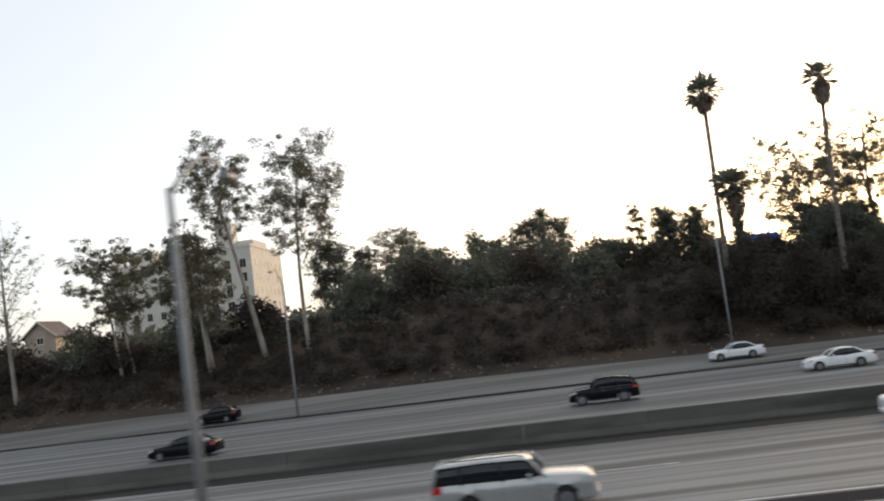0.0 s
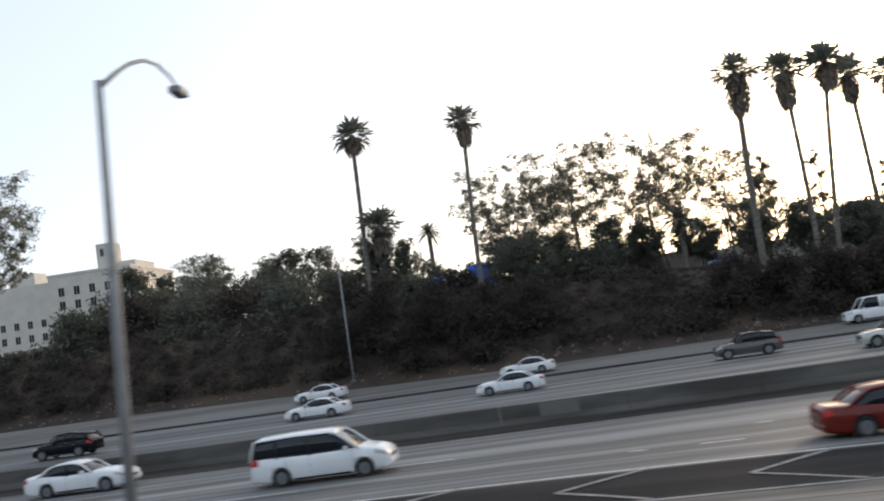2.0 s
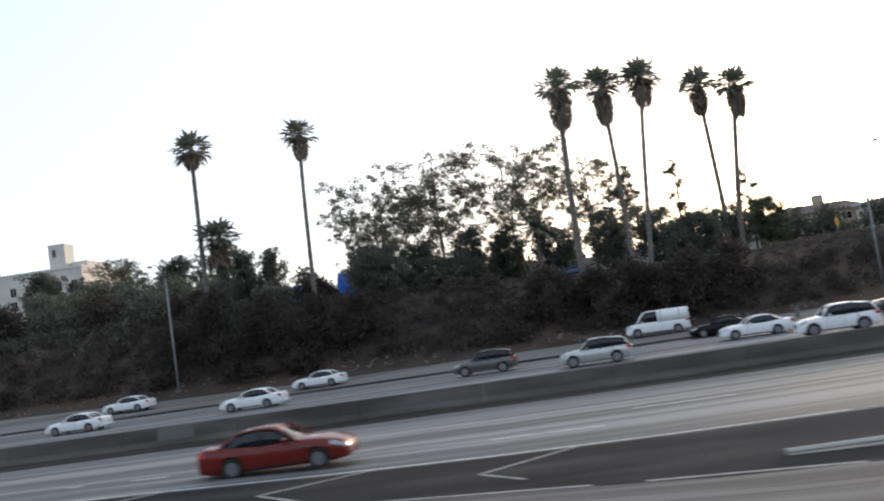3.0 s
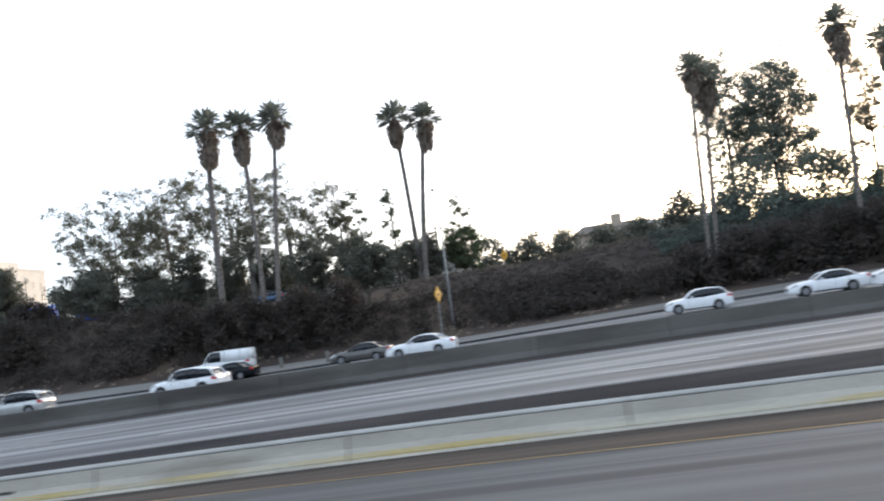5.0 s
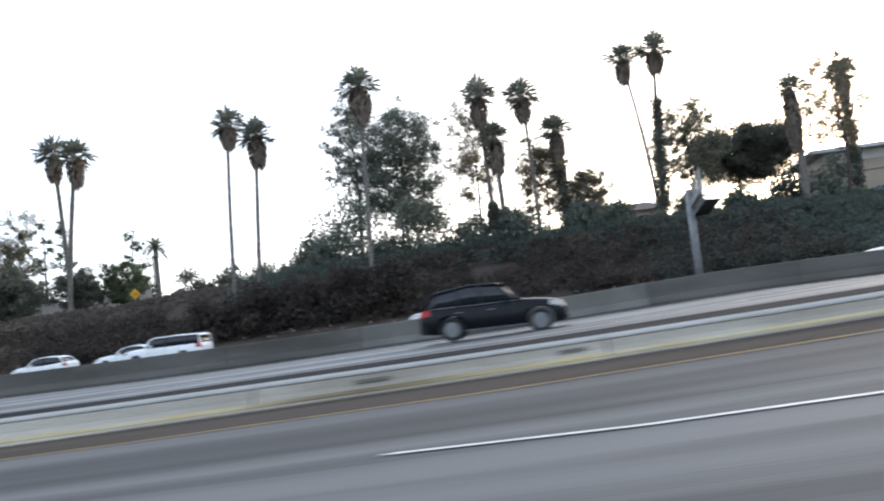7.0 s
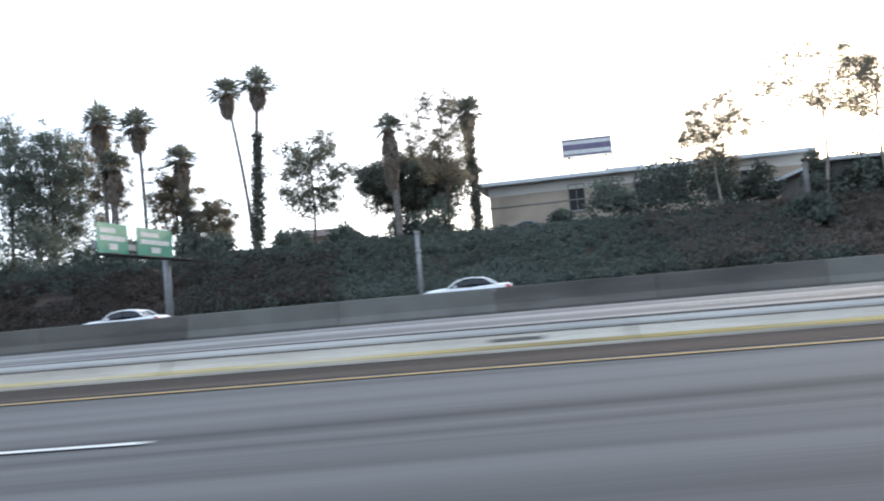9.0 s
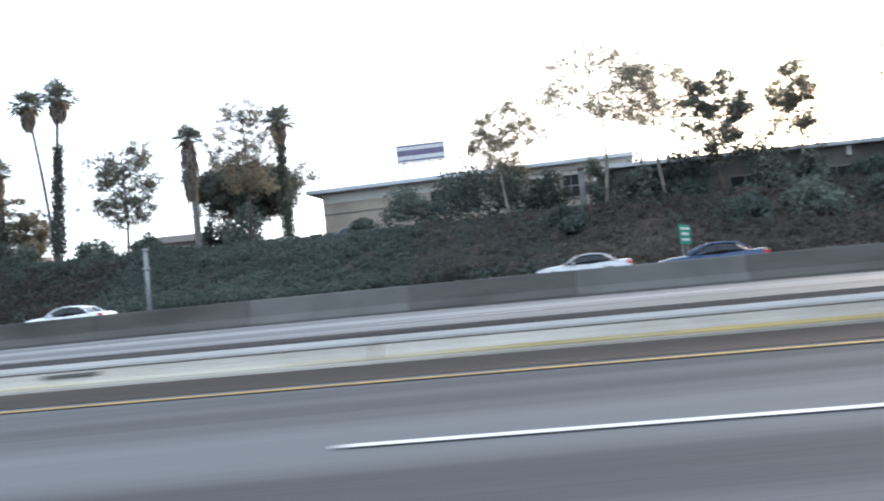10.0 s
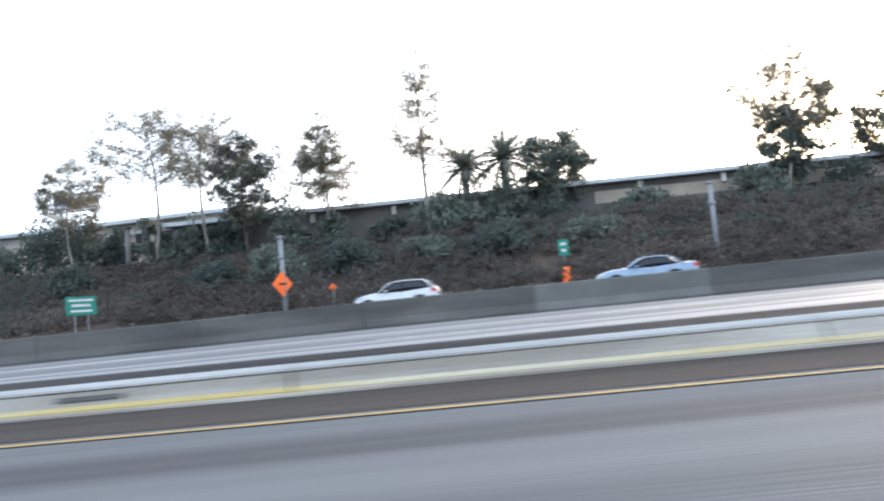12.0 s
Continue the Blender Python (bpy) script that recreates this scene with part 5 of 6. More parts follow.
for sx, w in ((-8.2, 4.0), (-2.2, 5.4)):
    p = panel("sign_panel", w, 2.2, M_GREENS, sg, (sx, -0.3, 6.9))
    bm = bmesh.new()
    box(bm, -w / 2 + 0.02, w / 2 - 0.02, 0.004, 0.05, -1.08, 1.08)
    part("backing", bm, M_GREYW, p, "grey metal back of the panel")
    bars(p, ((0.26, -0.4, 0.1, 0.16), (0.0, -0.4, 0.4, 0.16), (-0.28, -0.12, 0.14, 0.2)), w, 2.2, M_WHITE)
for sx in (-9.4, -7.2, -5.0, -2.6, -0.4, 1.6):
    bm = bmesh.new()
    box(bm, sx - 0.05, sx + 0.05, -1.4, -0.2, 5.6, 5.72)
    part("bracket", bm, M_STEEL, sg)
sg.rotation_euler = (0, 0, radians(80))
tagged(sg, "green overhead freeway sign with two panels on a grey post", "road sign")

# small green guide sign and marker by the far lanes
g1 = empty("guide_sign", 224.2, 61.0, foot(224.2, 61.0), radians(60))
zc = 4.9 - g1.location.z
for s in (-0.6, 0.6):
    v, f = tube_data([(s, 0.06, -0.2), (s, 0.06, zc + 0.5)], [0.05, 0.05], 8)
    raw("post", v, f, M_STEEL, g1)
p = panel("plate", 2.7, 1.4, M_GREENS, g1, (0, 0, zc))
bars(p, ((0.3, -0.4, 0.4, 0.12), (0.02, -0.33, 0.3, 0.14), (-0.28, -0.36, 0.34, 0.12)), 2.7, 1.4, M_WHITE)
tagged(g1, "small green guide sign with white writing on two posts", "road sign")
g2 = empty("marker_sign", 260.8, 60.3, foot(260.8, 60.3))
zc = 5.7 - g2.location.z
v, f = tube_data([(0, 0.05, -0.2), (0, 0.05, zc + 0.4)], [0.045, 0.045], 8)
raw("post", v, f, M_STEEL, g2)
p = panel("plate", 0.75, 1.2, M_GREENS, g2, (0, 0, zc))
bars(p, ((0.22, -0.3, 0.3, 0.18), (-0.18, -0.25, 0.25, 0.18)), 0.75, 1.2, M_WHITE)
tagged(g2, "narrow green marker sign on a post", "road sign")

# orange roadworks drum below the marker sign
dz = foot(260.4, 57.0)
v, f = tube_data([(0, 0, 0.0), (0, 0, 0.1), (0, 0, 0.11), (0, 0, 1.05), (0, 0, 1.1)], [0.38, 0.38, 0.3, 0.24, 0.18], 14)
drum = empty("roadworks_drum", 260.4, 57.0, dz)
raw("barrel", v, f, M_ORANGE, drum, smooth=False)
for z0 in (0.4, 0.75):
    v, f = tube_data([(0, 0, z0), (0, 0, z0 + 0.15)], [0.3 - 0.064 * z0 + 0.006, 0.3 - 0.064 * (z0 + 0.15) + 0.006], 14)
    raw("band", v, f, M_WHITE, drum, "white reflective band")
tagged(drum, "orange roadworks drum with white bands beside the far lanes", "traffic drum")

# pale marker posts below the slope
for px, py in ((80.9, 74.0), (85.4, 72.5), (76.0, 76.5)):
    th = empty("marker_post", px, py, foot(px, py))
    bm = bmesh.new()
    box(bm, -0.16, 0.16, -0.12, 0.12, -0.2, 1.15, 0.04)
    part("post", bm, M_MEDL, th)
    bm = bmesh.new()
    box(bm, -0.19, 0.19, -0.15, 0.15, 1.15, 1.24, 0.02)
    part("cap", bm, M_TRIM, th)
    tagged(th, "squat pale concrete marker post beside the ramp lane", "marker post", "marker posts")

# wooden pole stub and cabinet on the bank by the building
th = empty("utility_pole", 220.2, 83.3, foot(220.2, 83.3))
v, f = tube_data([(0, 0, -0.3), (0.05, 0, 2.5), (0.1, 0, 13.2 - th.location.z)], [0.3, 0.28, 0.25], 10)
raw("pole", v, f, M_STRIP, th, smooth=True)
bm = bmesh.new()
box(bm, -0.2, 0.4, -0.35, 0.35, 13.2 - th.location.z, 13.4 - th.location.z, 0.03)
part("cap", bm, M_DBARK, th)
tagged(th, "weathered thick utility pole on the bank", "utility pole")


def utility_line(x0, y0, z0, x1, y1, z1, sag, label):
    pts = [(x0 + (x1 - x0) * t, y0 + (y1 - y0) * t, z0 + (z1 - z0) * t - sag * 4 * t * (1 - t)) for t in np.linspace(0, 1, 16)]
    v, f = tube_data(pts, [0.028] * 16, 5)
    return tagged(raw("cable", v, f, M_TRIM), label, "cable")


for px, py, top in ((92.0, 139.0, 16.8), (146.0, 132.0, 17.6)):
    th = empty("utility_pole", px, py, foot(px, py))
    h = top - th.location.z
    v, f = tube_data([(0, 0, -0.3), (0, 0, h + 0.5)], [0.16, 0.11], 8)
    raw("pole", v, f, M_DBARK, th)
    bm = bmesh.new()
    box(bm, -1.1, 1.1, -0.06, 0.06, h - 0.15, h - 0.02, 0.01)
    part("crossarm", bm, M_DBARK, th)
    tagged(th, "thin dark wooden utility pole behind the hilltop", "utility pole")
utility_line(92.0, 139.0, 16.8, 146.0, 132.0, 17.6, 0.5, "thin dark overhead cable above the hilltop")
utility_line(93.0, 139.0, 15.0, 145.0, 132.0, 15.6, 0.5, "thin dark lower overhead cable above the hilltop")

# ---------------------------------------------------------------- buildings on the hill


def block(name, x0, x1, y0, y1, z0, z1, m, parent, label="", bevel=0.05):
    bm = bmesh.new()
    box(bm, x0, x1, y0, y1, z0, z1, bevel)
    return part(name, bm, m, parent, label)


def window_on(parent, cx, cz, y, w, h, m=None, face="front", cy=0.0):
    """A recessed-looking window: frame proud of the wall, dark pane, sill."""
    bm = bmesh.new()
    t = 0.12
    if face == "front":
        for a in ((cx - w / 2 - t, cx - w / 2, cz - h / 2 - t, cz + h / 2 + t), (cx + w / 2, cx + w / 2 + t, cz - h / 2 - t, cz + h / 2 + t),
                  (cx - w / 2, cx + w / 2, cz + h / 2, cz + h / 2 + t), (cx - w / 2, cx + w / 2, cz - h / 2 - t, cz - h / 2), (cx - 0.04, cx + 0.04, cz - h / 2, cz + h / 2)):
            box(bm, a[0], a[1], y - 0.08, y + 0.02, a[2], a[3])
    else:
        for a in ((cy - w / 2 - t, cy - w / 2, cz - h / 2 - t, cz + h / 2 + t), (cy + w / 2, cy + w / 2 + t, cz - h / 2 - t, cz + h / 2 + t),
                  (cy - w / 2, cy + w / 2, cz + h / 2, cz + h / 2 + t), (cy - w / 2, cy + w / 2, cz - h / 2 - t, cz - h / 2)):
            box(bm, cx - 0.02, cx + 0.08, a[0], a[1], a[2], a[3])
    win = part("window", bm, m or M_STUCCO, parent)
    bm = bmesh.new()
    if face == "front":
        box(bm, cx - w / 2, cx + w / 2, y - 0.035, y + 0.02, cz - h / 2, cz + h / 2)
    else:
        box(bm, cx - 0.02, cx + 0.035, cy - w / 2, cy + w / 2, cz - h / 2, cz + h / 2)
    part("pane", bm, M_WIN, win, "dark window pane")
    bm = bmesh.new()
    if face == "front":
        box(bm, cx - w / 2 - 0.2, cx + w / 2 + 0.2, y - 0.2, y + 0.02, cz - h / 2 - t - 0.12, cz - h / 2 - t)
    else:
        box(bm, cx - 0.02, cx + 0.2, cy - w / 2 - 0.2, cy + w / 2 + 0.2, cz - h / 2 - t - 0.12, cz - h / 2 - t)
    part("sill", bm, m or M_STUCCO, win)


# the tall white building far behind the gum trees
hotel = empty("apartment_building", -96.5, 295, land(-96, 300))
gz = hotel.location.z
top = 40.8 - gz
block("wall", -9, 20, 0, 42, -1, top, M_STUCCO, hotel)
block("parapet", -9.2, 20.2, -0.2, 42.2, top, top + 0.9, M_STUCCO, hotel)
block("side_wing", -30, -9.2, 1.5, 30, -1, top - 1.2, M_STUCCO, hotel, "set-back white wing")
block("roof_house", -24, -16, 5, 14, top - 1.2, top + 3.4, M_STUCCO, hotel, "low white plant room on the wing")
block("stair_tower", 7.6, 13.4, 3, 10, top + 0.5, top + 9.5, M_STUCCO, hotel, "square white rooftop tower")
block("penthouse", 14.0, 19.6, 6, 24, top + 0.5, top + 2.9, M_STUCCO, hotel)
window_on(hotel, 9.6, top + 6.4, 3, 1.2, 2.6)
for r in range(5):
    for c in range(5):
        window_on(hotel, 17.0 - 5.4 * c, top - 5.4 - 4.7 * r, 0, 2.0, 2.9)
    for c in range(7):
        window_on(hotel, 20, top - 5.4 - 4.7 * r, 0, 1.3, 2.4, face="side", cy=4.5 + 5.6 * c)
    for c in range(4):
        if r > 1:
            window_on(hotel, -12.5 - 4.8 * c, top - 5.4 - 4.7 * r, 1.5, 1.7, 2.5)
tagged(hotel, "tall white stucco building with small dark windows and rooftop tower", "building")

# small gabled house catching the low sun
hs = empty("house", -94.5, 186, land(-94.5, 186))
b0 = 15.2 - hs.location.z
block("wall", -3.4, 3.4, 0, 9, -1.0, b0, M_TAN, hs)
gv = [(-3.4, 0.0, b0), (3.4, 0.0, b0), (0, 0.0, b0 + 2.8), (-3.4, 9, b0), (3.4, 9, b0), (0, 9, b0 + 2.8)]
raw("gable", gv, [(0, 1, 2), (5, 4, 3), (0, 3, 4, 1)], M_TAN, hs)
for s in (-1, 1):
    e = Vector((s * 4.2, 0, b0 - 0.65))
    raw("roof", [(0, -0.7, b0 + 2.9), (0, 9.6, b0 + 2.9), (e.x, 9.6, e.z), (e.x, -0.7, e.z), (0, -0.7, b0 + 3.12), (0, 9.6, b0 + 3.12), (e.x, 9.6, e.z + 0.22), (e.x, -0.7, e.z + 0.22)],
        [(0, 1, 2, 3), (4, 7, 6, 5), (0, 3, 7, 4), (1, 5, 6, 2), (3, 2, 6, 7), (0, 4, 5, 1)], M_SHING, hs)
    raw("bargeboard", [(0, -0.78, b0 + 2.75), (e.x, -0.78, e.z - 0.12), (e.x, -0.78, e.z + 0.26), (0, -0.78, b0 + 3.16), (0, -0.7, b0 + 2.75), (e.x, -0.7, e.z - 0.12), (e.x, -0.7, e.z + 0.26), (0, -0.7, b0 + 3.16)],
        [(0, 1, 2, 3), (7, 6, 5, 4), (0, 4, 5, 1), (3, 2, 6, 7), (1, 5, 6, 2)], M_STUCCO, hs, "white bargeboard")
window_on(hs, 0, b0 - 1.2, 0, 1.4, 1.2)
tagged(hs, "small cream house with a shingled gable roof on the hill", "house")

# low house with a chimney behind the bare crest
h2 = empty("house", 124, 168, land(124, 168))
b0 = 14.2 - h2.location.z
block("wall", -7, 9, 0, 10, -1.0, b0, M_TAN, h2)
raw("roof", [(-8, -0.8, b0), (10, -0.8, b0), (10, 10.8, b0), (-8, 10.8, b0), (-5, 5, b0 + 1.9), (7, 5, b0 + 1.9)], [(0, 1, 5, 4), (2, 3, 4, 5), (1, 2, 5), (3, 0, 4), (3, 2, 1, 0)], M_SHING, h2)
block("chimney", 0.4, 2.2, 2.5, 3.9, b0, b0 + 3.4, M_TAN, h2, "square pale chimney")
window_on(h2, -3, b0 - 1.4, 0, 1.8, 1.3)
window_on(h2, 5, b0 - 1.4, 0, 1.8, 1.3)
tagged(h2, "low hip-roofed house with a chimney above the crest", "house")
h3 = empty("house", 136, 158, land(136, 158))
b0 = 14.0 - h3.location.z
block("wall", -6, 6, 0, 8, -1.0, b0, M_STUCCO, h3)
block("roof", -6.5, 6.5, -0.5, 8.5, b0, b0 + 0.4, M_ROOF, h3, "flat pale roof")
window_on(h3, -2, b0 - 1.5, 0, 1.8, 1.2)
window_on(h3, 3, b0 - 1.5, 0, 1.8, 1.2)
tagged(h3, "low flat-roofed pale house behind the crest", "house")
h4 = empty("house", 167.5, 121, land(167.5, 121))
b0 = 13.4 - h4.location.z
block("wall", -6.5, 4, 0, 7, -1.0, b0, M_TAN, h4)
raw("roof", [(-7.2, -0.7, b0), (4.7, -0.7, b0), (4.7, 7.7, b0), (-7.2, 7.7, b0), (-5, 3.5, b0 + 1.4), (2.5, 3.5, b0 + 1.4)], [(0, 1, 5, 4), (2, 3, 4, 5), (1, 2, 5), (3, 0, 4), (3, 2, 1, 0)], M_SHING, h4)
window_on(h4, -4, b0 - 1.3, 0, 1.6, 1.2)
window_on(h4, 1, b0 - 1.3, 0, 1.6, 1.2)
tagged(h4, "low brown hilltop house under the palms", "house")

# tan building with overhanging flat roof, and the long low one beside it
t1 = empty("office_building", 190.3, 111.5, land(190, 99))
t1.rotation_euler = (0, 0, -0.17)
b0 = 16.9 - t1.location.z
block("wall", 0, 39, 0, 18, -2.0, b0, M_TAN, t1)
block("roof", -1.7, 40, -1.6, 19, b0, b0 + 0.5, M_ROOF, t1, "flat roof with a pale overhanging fascia")
block("upper_band", -0.06, 39.06, -0.06, 18.06, b0 - 1.3, b0 - 0.05, M_STUCCO, t1, "pale band under the eaves")
block("ledge", -0.12, 39.12, -0.14, 18.1, b0 - 2.75, b0 - 2.6, M_GREYW, t1, "thin dark ledge")
for k in range(6):
    window_on(t1, 11.2 + 4.2 * k, b0 - 2.4, 0, 1.9, 3.2, M_GREYW)
block("rooftop_unit", 15, 20, 6, 9, b0 + 0.5, b0 + 1.7, M_ROOF, t1, "pale rooftop air unit")
tagged(t1, "tan office building with a pale overhanging flat roof", "building")

t2 = empty("long_building", 224.0, 86.5, land(230, 88))
t2.rotation_euler = (0, 0, -0.03)
b0 = 13.3 - t2.location.z
block("wall", 0, 78, 0, 16, -2.0, b0, M_BRICKW, t2)
block("roof", -0.8, 79, -1.2, 17, b0, b0 + 0.42, M_ROOF, t2, "long pale metal roof edge")
for k in range(9):
    block("downpipe_box", 6 + 8.5 * k, 6.5 + 8.5 * k, -0.5, 0, b0 - 1.0, b0 - 0.05, M_STUCCO, t2)
block("pale_band", 44, 78.05, -0.08, 0.2, b0 - 2.0, b0 - 0.7, M_TAN, t2, "tan upper wall band")
for k in range(8):
    window_on(t2, 4.0 + 9.0 * k, b0 - 2.6, 0, 3.0, 1.2, M_GREYW)
tagged(t2, "long low grey building with a pale metal roof edge", "building")

# billboard on the tan building's roof
bb = empty("billboard", 203.6, 112.5, 16.4)
for sx in (-2.4, 2.4):
    v, f = tube_data([(sx, 0.2, -0.6), (sx, 0.2, 4.3)], [0.12, 0.12], 8)
    raw("post", v, f, M_STEEL, bb)
p = panel("board", 6.5, 2.35, M_WHITE, bb, (0, 0, 4.95), t=0.2)
for zc, h in ((0.05, 0.75), (-0.95, 0.2), (0.95, 0.16)):
    bm = bmesh.new()
    box(bm, -3.1, 3.1, -0.215, -0.205, zc - h / 2, zc + h / 2)
    part("printed_band", bm, M_PRINT, p, "purple-grey printed band")
bm = bmesh.new()
box(bm, -3.3, 3.3, -0.6, -0.2, -1.4, -1.3)
part("ledge", bm, M_TRIM, p)
bb.rotation_euler = (0, 0, -0.1)
tagged(bb, "white billboard with a purple band above the tan building", "billboard")

# hilltop camp: blue tarpaulins, and a low pale wall
for tx, ty, w, h in ((33.9, 122, 4.6, 3.1), (41.4, 122.5, 3.6, 3.9)):
    z0 = land(tx, ty)
    rng = np.random.default_rng(int(tx))
    vs = [(tx + w * (i / 8 - 0.5), ty + 2.2 * (j / 6 - 0.5), z0 + h * (0.15 + 0.85 * math.sin(math.pi * (0.08 + 0.84 * j / 6)) ** 0.6) * (0.85 + 0.2 * rng.uniform())) for i in range(9) for j in range(7)]
    vs += [(q[0], q[1], z0 - 0.2) for q in vs]
    fs = [(i * 7 + j, i * 7 + j + 7, i * 7 + j + 8, i * 7 + j + 1) for i in range(8) for j in range(6)]
    rim = [i * 7 for i in range(9)] + [56 + j for j in range(1, 7)] + [i * 7 + 6 for i in range(7, -1, -1)] + [j for j in range(5, 0, -1)]
    fs += [(rim[k], rim[(k + 1) % len(rim)], rim[(k + 1) % len(rim)] + 63, rim[k] + 63) for k in range(len(rim))]
    tagged(raw("tarpaulin", vs, fs, M_BLUE), "bright blue tarpaulin draped over a heap on the hilltop", "tarpaulin", "blue tarpaulins")
lw = raw("wall_north", [(x, 122.5 - 0.05 * (x - 60) + a, land(x, 122.5) + u) for x in span(46, 98, 4) for a, u in ((0, -0.4), (0, 3.2), (0.25, 3.2), (0.25, -0.4))],
         [(i * 4 + j, i * 4 + (j + 1) % 4, i * 4 + (j + 1) % 4 + 4, i * 4 + j + 4) for i in range(13) for j in range(4)], M_STUCCO)
tagged(lw, "low pale garden wall behind the hilltop trees", "wall", kind="structure")

# ---------------------------------------------------------------- hillside growth


def bush(x, y, top, w, label, m, seed, size=0.24, per=60, name="bush"):
    z0 = land(x, y) - 0.2
    n = max(14, int(w * 5))
    me = shrub_mesh(seed, w, top - z0, per, size, n)
    me.name = name
    me.materials.append(m)
    ob = new(name, me)
    ob.location = (x, y, z0)
    return tagged(ob, label, "bush")


# dark garden trees along the skyline
SK = "dark round evergreen on the skyline"
tree("shade_tree", -27, 170, 25.6, 8.5, SK, M_GREEN, M_DBARK, 61, fork=0.15, crown0=0.15, limbs=16, clump_r=1.6, density=1.3, size=0.4)
tree("cypress", -20.6, 170, 23.9, 4.0, "narrow dark cypress tree on the skyline", M_GREEN, M_DBARK, 62, fork=0.1, crown0=0.1, limbs=18, clump_r=1.1, density=1.2, size=0.35, shape="cone")
tree("oak_tree", -13.5, 176, 27.0, 12.0, "bare-branched wide tree on the skyline", M_GUM, M_DBARK, 63, fork=0.35, crown0=0.4, limbs=16, clump_r=1.1, density=0.7, trunks=2, size=0.3)
tree("shade_tree", -7.5, 152, 20.6, 10.0, "broad grey-green tree on the skyline", M_GREEN, M_DBARK, 64, fork=0.12, crown0=0.15, limbs=18, clump_r=1.7, density=1.3, size=0.4)
tree("pine_tree", 1.5, 164, 24.0, 4.5, "pointed dark pine on the skyline", M_PINE, M_DBARK, 65, fork=0.15, crown0=0.15, limbs=18, clump_r=1.0, density=1.0, shape="cone")
tree("shade_tree", 4.5, 150, 19.5, 8.0, SK + ", low", M_GREEN, M_DBARK, 66, fork=0.15, crown0=0.2, limbs=14, clump_r=1.4, density=1.2, size=0.35)
tree("gum_tree", 10.2, 141, 21.4, 6.5, "tall ragged tree on the skyline", M_GREEN, M_DBARK, 67, fork=0.25, crown0=0.3, limbs=14, clump_r=1.1, density=1.0, size=0.3)
tree("gum_tree", 14.6, 145, 21.6, 6.5, "ragged dark tree beside a small palm", M_GREEN, M_DBARK, 68, fork=0.25, crown0=0.3, limbs=14, clump_r=1.1, density=1.0, size=0.3)
feather_palm(24.0, 330, 40.5, 7.0, "feather palm far off on the skyline", 69, trunk_r=0.8)
tree("pine_tree", 24.9, 125, 21.2, 3.6, "ragged young pine with separate tufts", M_PINE, M_DBARK, 70, fork=0.3, crown0=0.3, limbs=8, clump_r=0.6, density=1.2, size=0.22, shape="cone", fill=1)
tree("cypress", 27.6, 118, 18.4, 3.4, "dense dark column-shaped cypress tree", M_GREEN, M_DBARK, 71, fork=0.06, crown0=0.05, limbs=18, clump_r=1.0, density=1.2, size=0.3, shape="cone")
tree("cypress", 31.4, 118, 17.8, 3.6, "stout dark cypress beside a tall palm", M_GREEN, M_DBARK, 72, fork=0.06, crown0=0.05, limbs=16, clump_r=1.0, density=1.2, size=0.3, shape="cone")
tree("gum_tree", 22.0, 128, 15.2, 7.0, "low dark tree on the hilltop", M_GREEN, M_DBARK, 73, fork=0.12, crown0=0.15, limbs=14, clump_r=1.3, density=1.2, size=0.3)
tree("gum_tree", 45.0, 116, 15.8, 6.0, "small dark tree at the edge of the grove", M_GREEN, M_DBARK, 74, fork=0.2, crown0=0.2, limbs=13, clump_r=1.0, density=1.1)
tree("pine_tree", 87.4, 118, 22.6, 3.2, "thin ragged pine beside the palms", M_PINE, M_DBARK, 75, fork=0.3, crown0=0.3, limbs=8, clump_r=0.6, density=1.2, size=0.22, shape="cone", fill=1)
tree("shade_tree", 76.5, 113, 15.6, 5.0, "dark bushy tree behind the palm row", M_GREEN, M_DBARK, 87, fork=0.12, crown0=0.1, limbs=13, clump_r=1.1, density=1.2)
tree("shade_tree", 82.5, 112, 15.0, 5.0, "low dark tree between two palms", M_GREEN, M_DBARK, 88, fork=0.12, crown0=0.1, limbs=13, clump_r=1.1, density=1.2)
tree("gum_tree", 80.0, 119, 20.5, 5.0, "thin ragged tree behind the palm row", M_GUM, M_DBARK, 89, fork=0.35, crown0=0.3, limbs=9, clump_r=0.8, density=1.0, fill=3)
tree("shade_tree", 70.5, 117, 14.4, 6.5, "low dark spreading tree on the hilltop", M_GREEN, M_DBARK, 76, fork=0.25, crown0=0.3, limbs=13, clump_r=1.1, density=1.1)
tree("shade_tree", 85.8, 105, 12.9, 6.5, "dense dark tree on the crest", M_GREEN, M_DBARK, 77, fork=0.1, crown0=0.1, limbs=14, clump_r=1.2, density=1.3)
tree("shade_tree", 91.5, 112, 13.6, 6.0, "dark bushy tree under the palms", M_GREEN, M_DBARK, 78, fork=0.12, crown0=0.1, limbs=14, clump_r=1.1, density=1.2)
tree("shade_tree", 97.0, 113, 14.0, 5.0, "ragged dark tree on the crest", M_PINE, M_DBARK, 79, fork=0.15, crown0=0.15, limbs=14, clump_r=0.9, density=1.0)
tree("shade_tree", 52.0, 118, 15.4, 4.2, "dark dense tree under the grove", M_GREEN, M_DBARK, 84, fork=0.12, crown0=0.1, limbs=14, clump_r=1.2, density=1.3)
tree("shade_tree", 58.5, 117, 16.4, 4.0, "upright dark tree under the grove", M_GREEN, M_DBARK, 85, fork=0.12, crown0=0.1, limbs=14, clump_r=1.1, density=1.3)
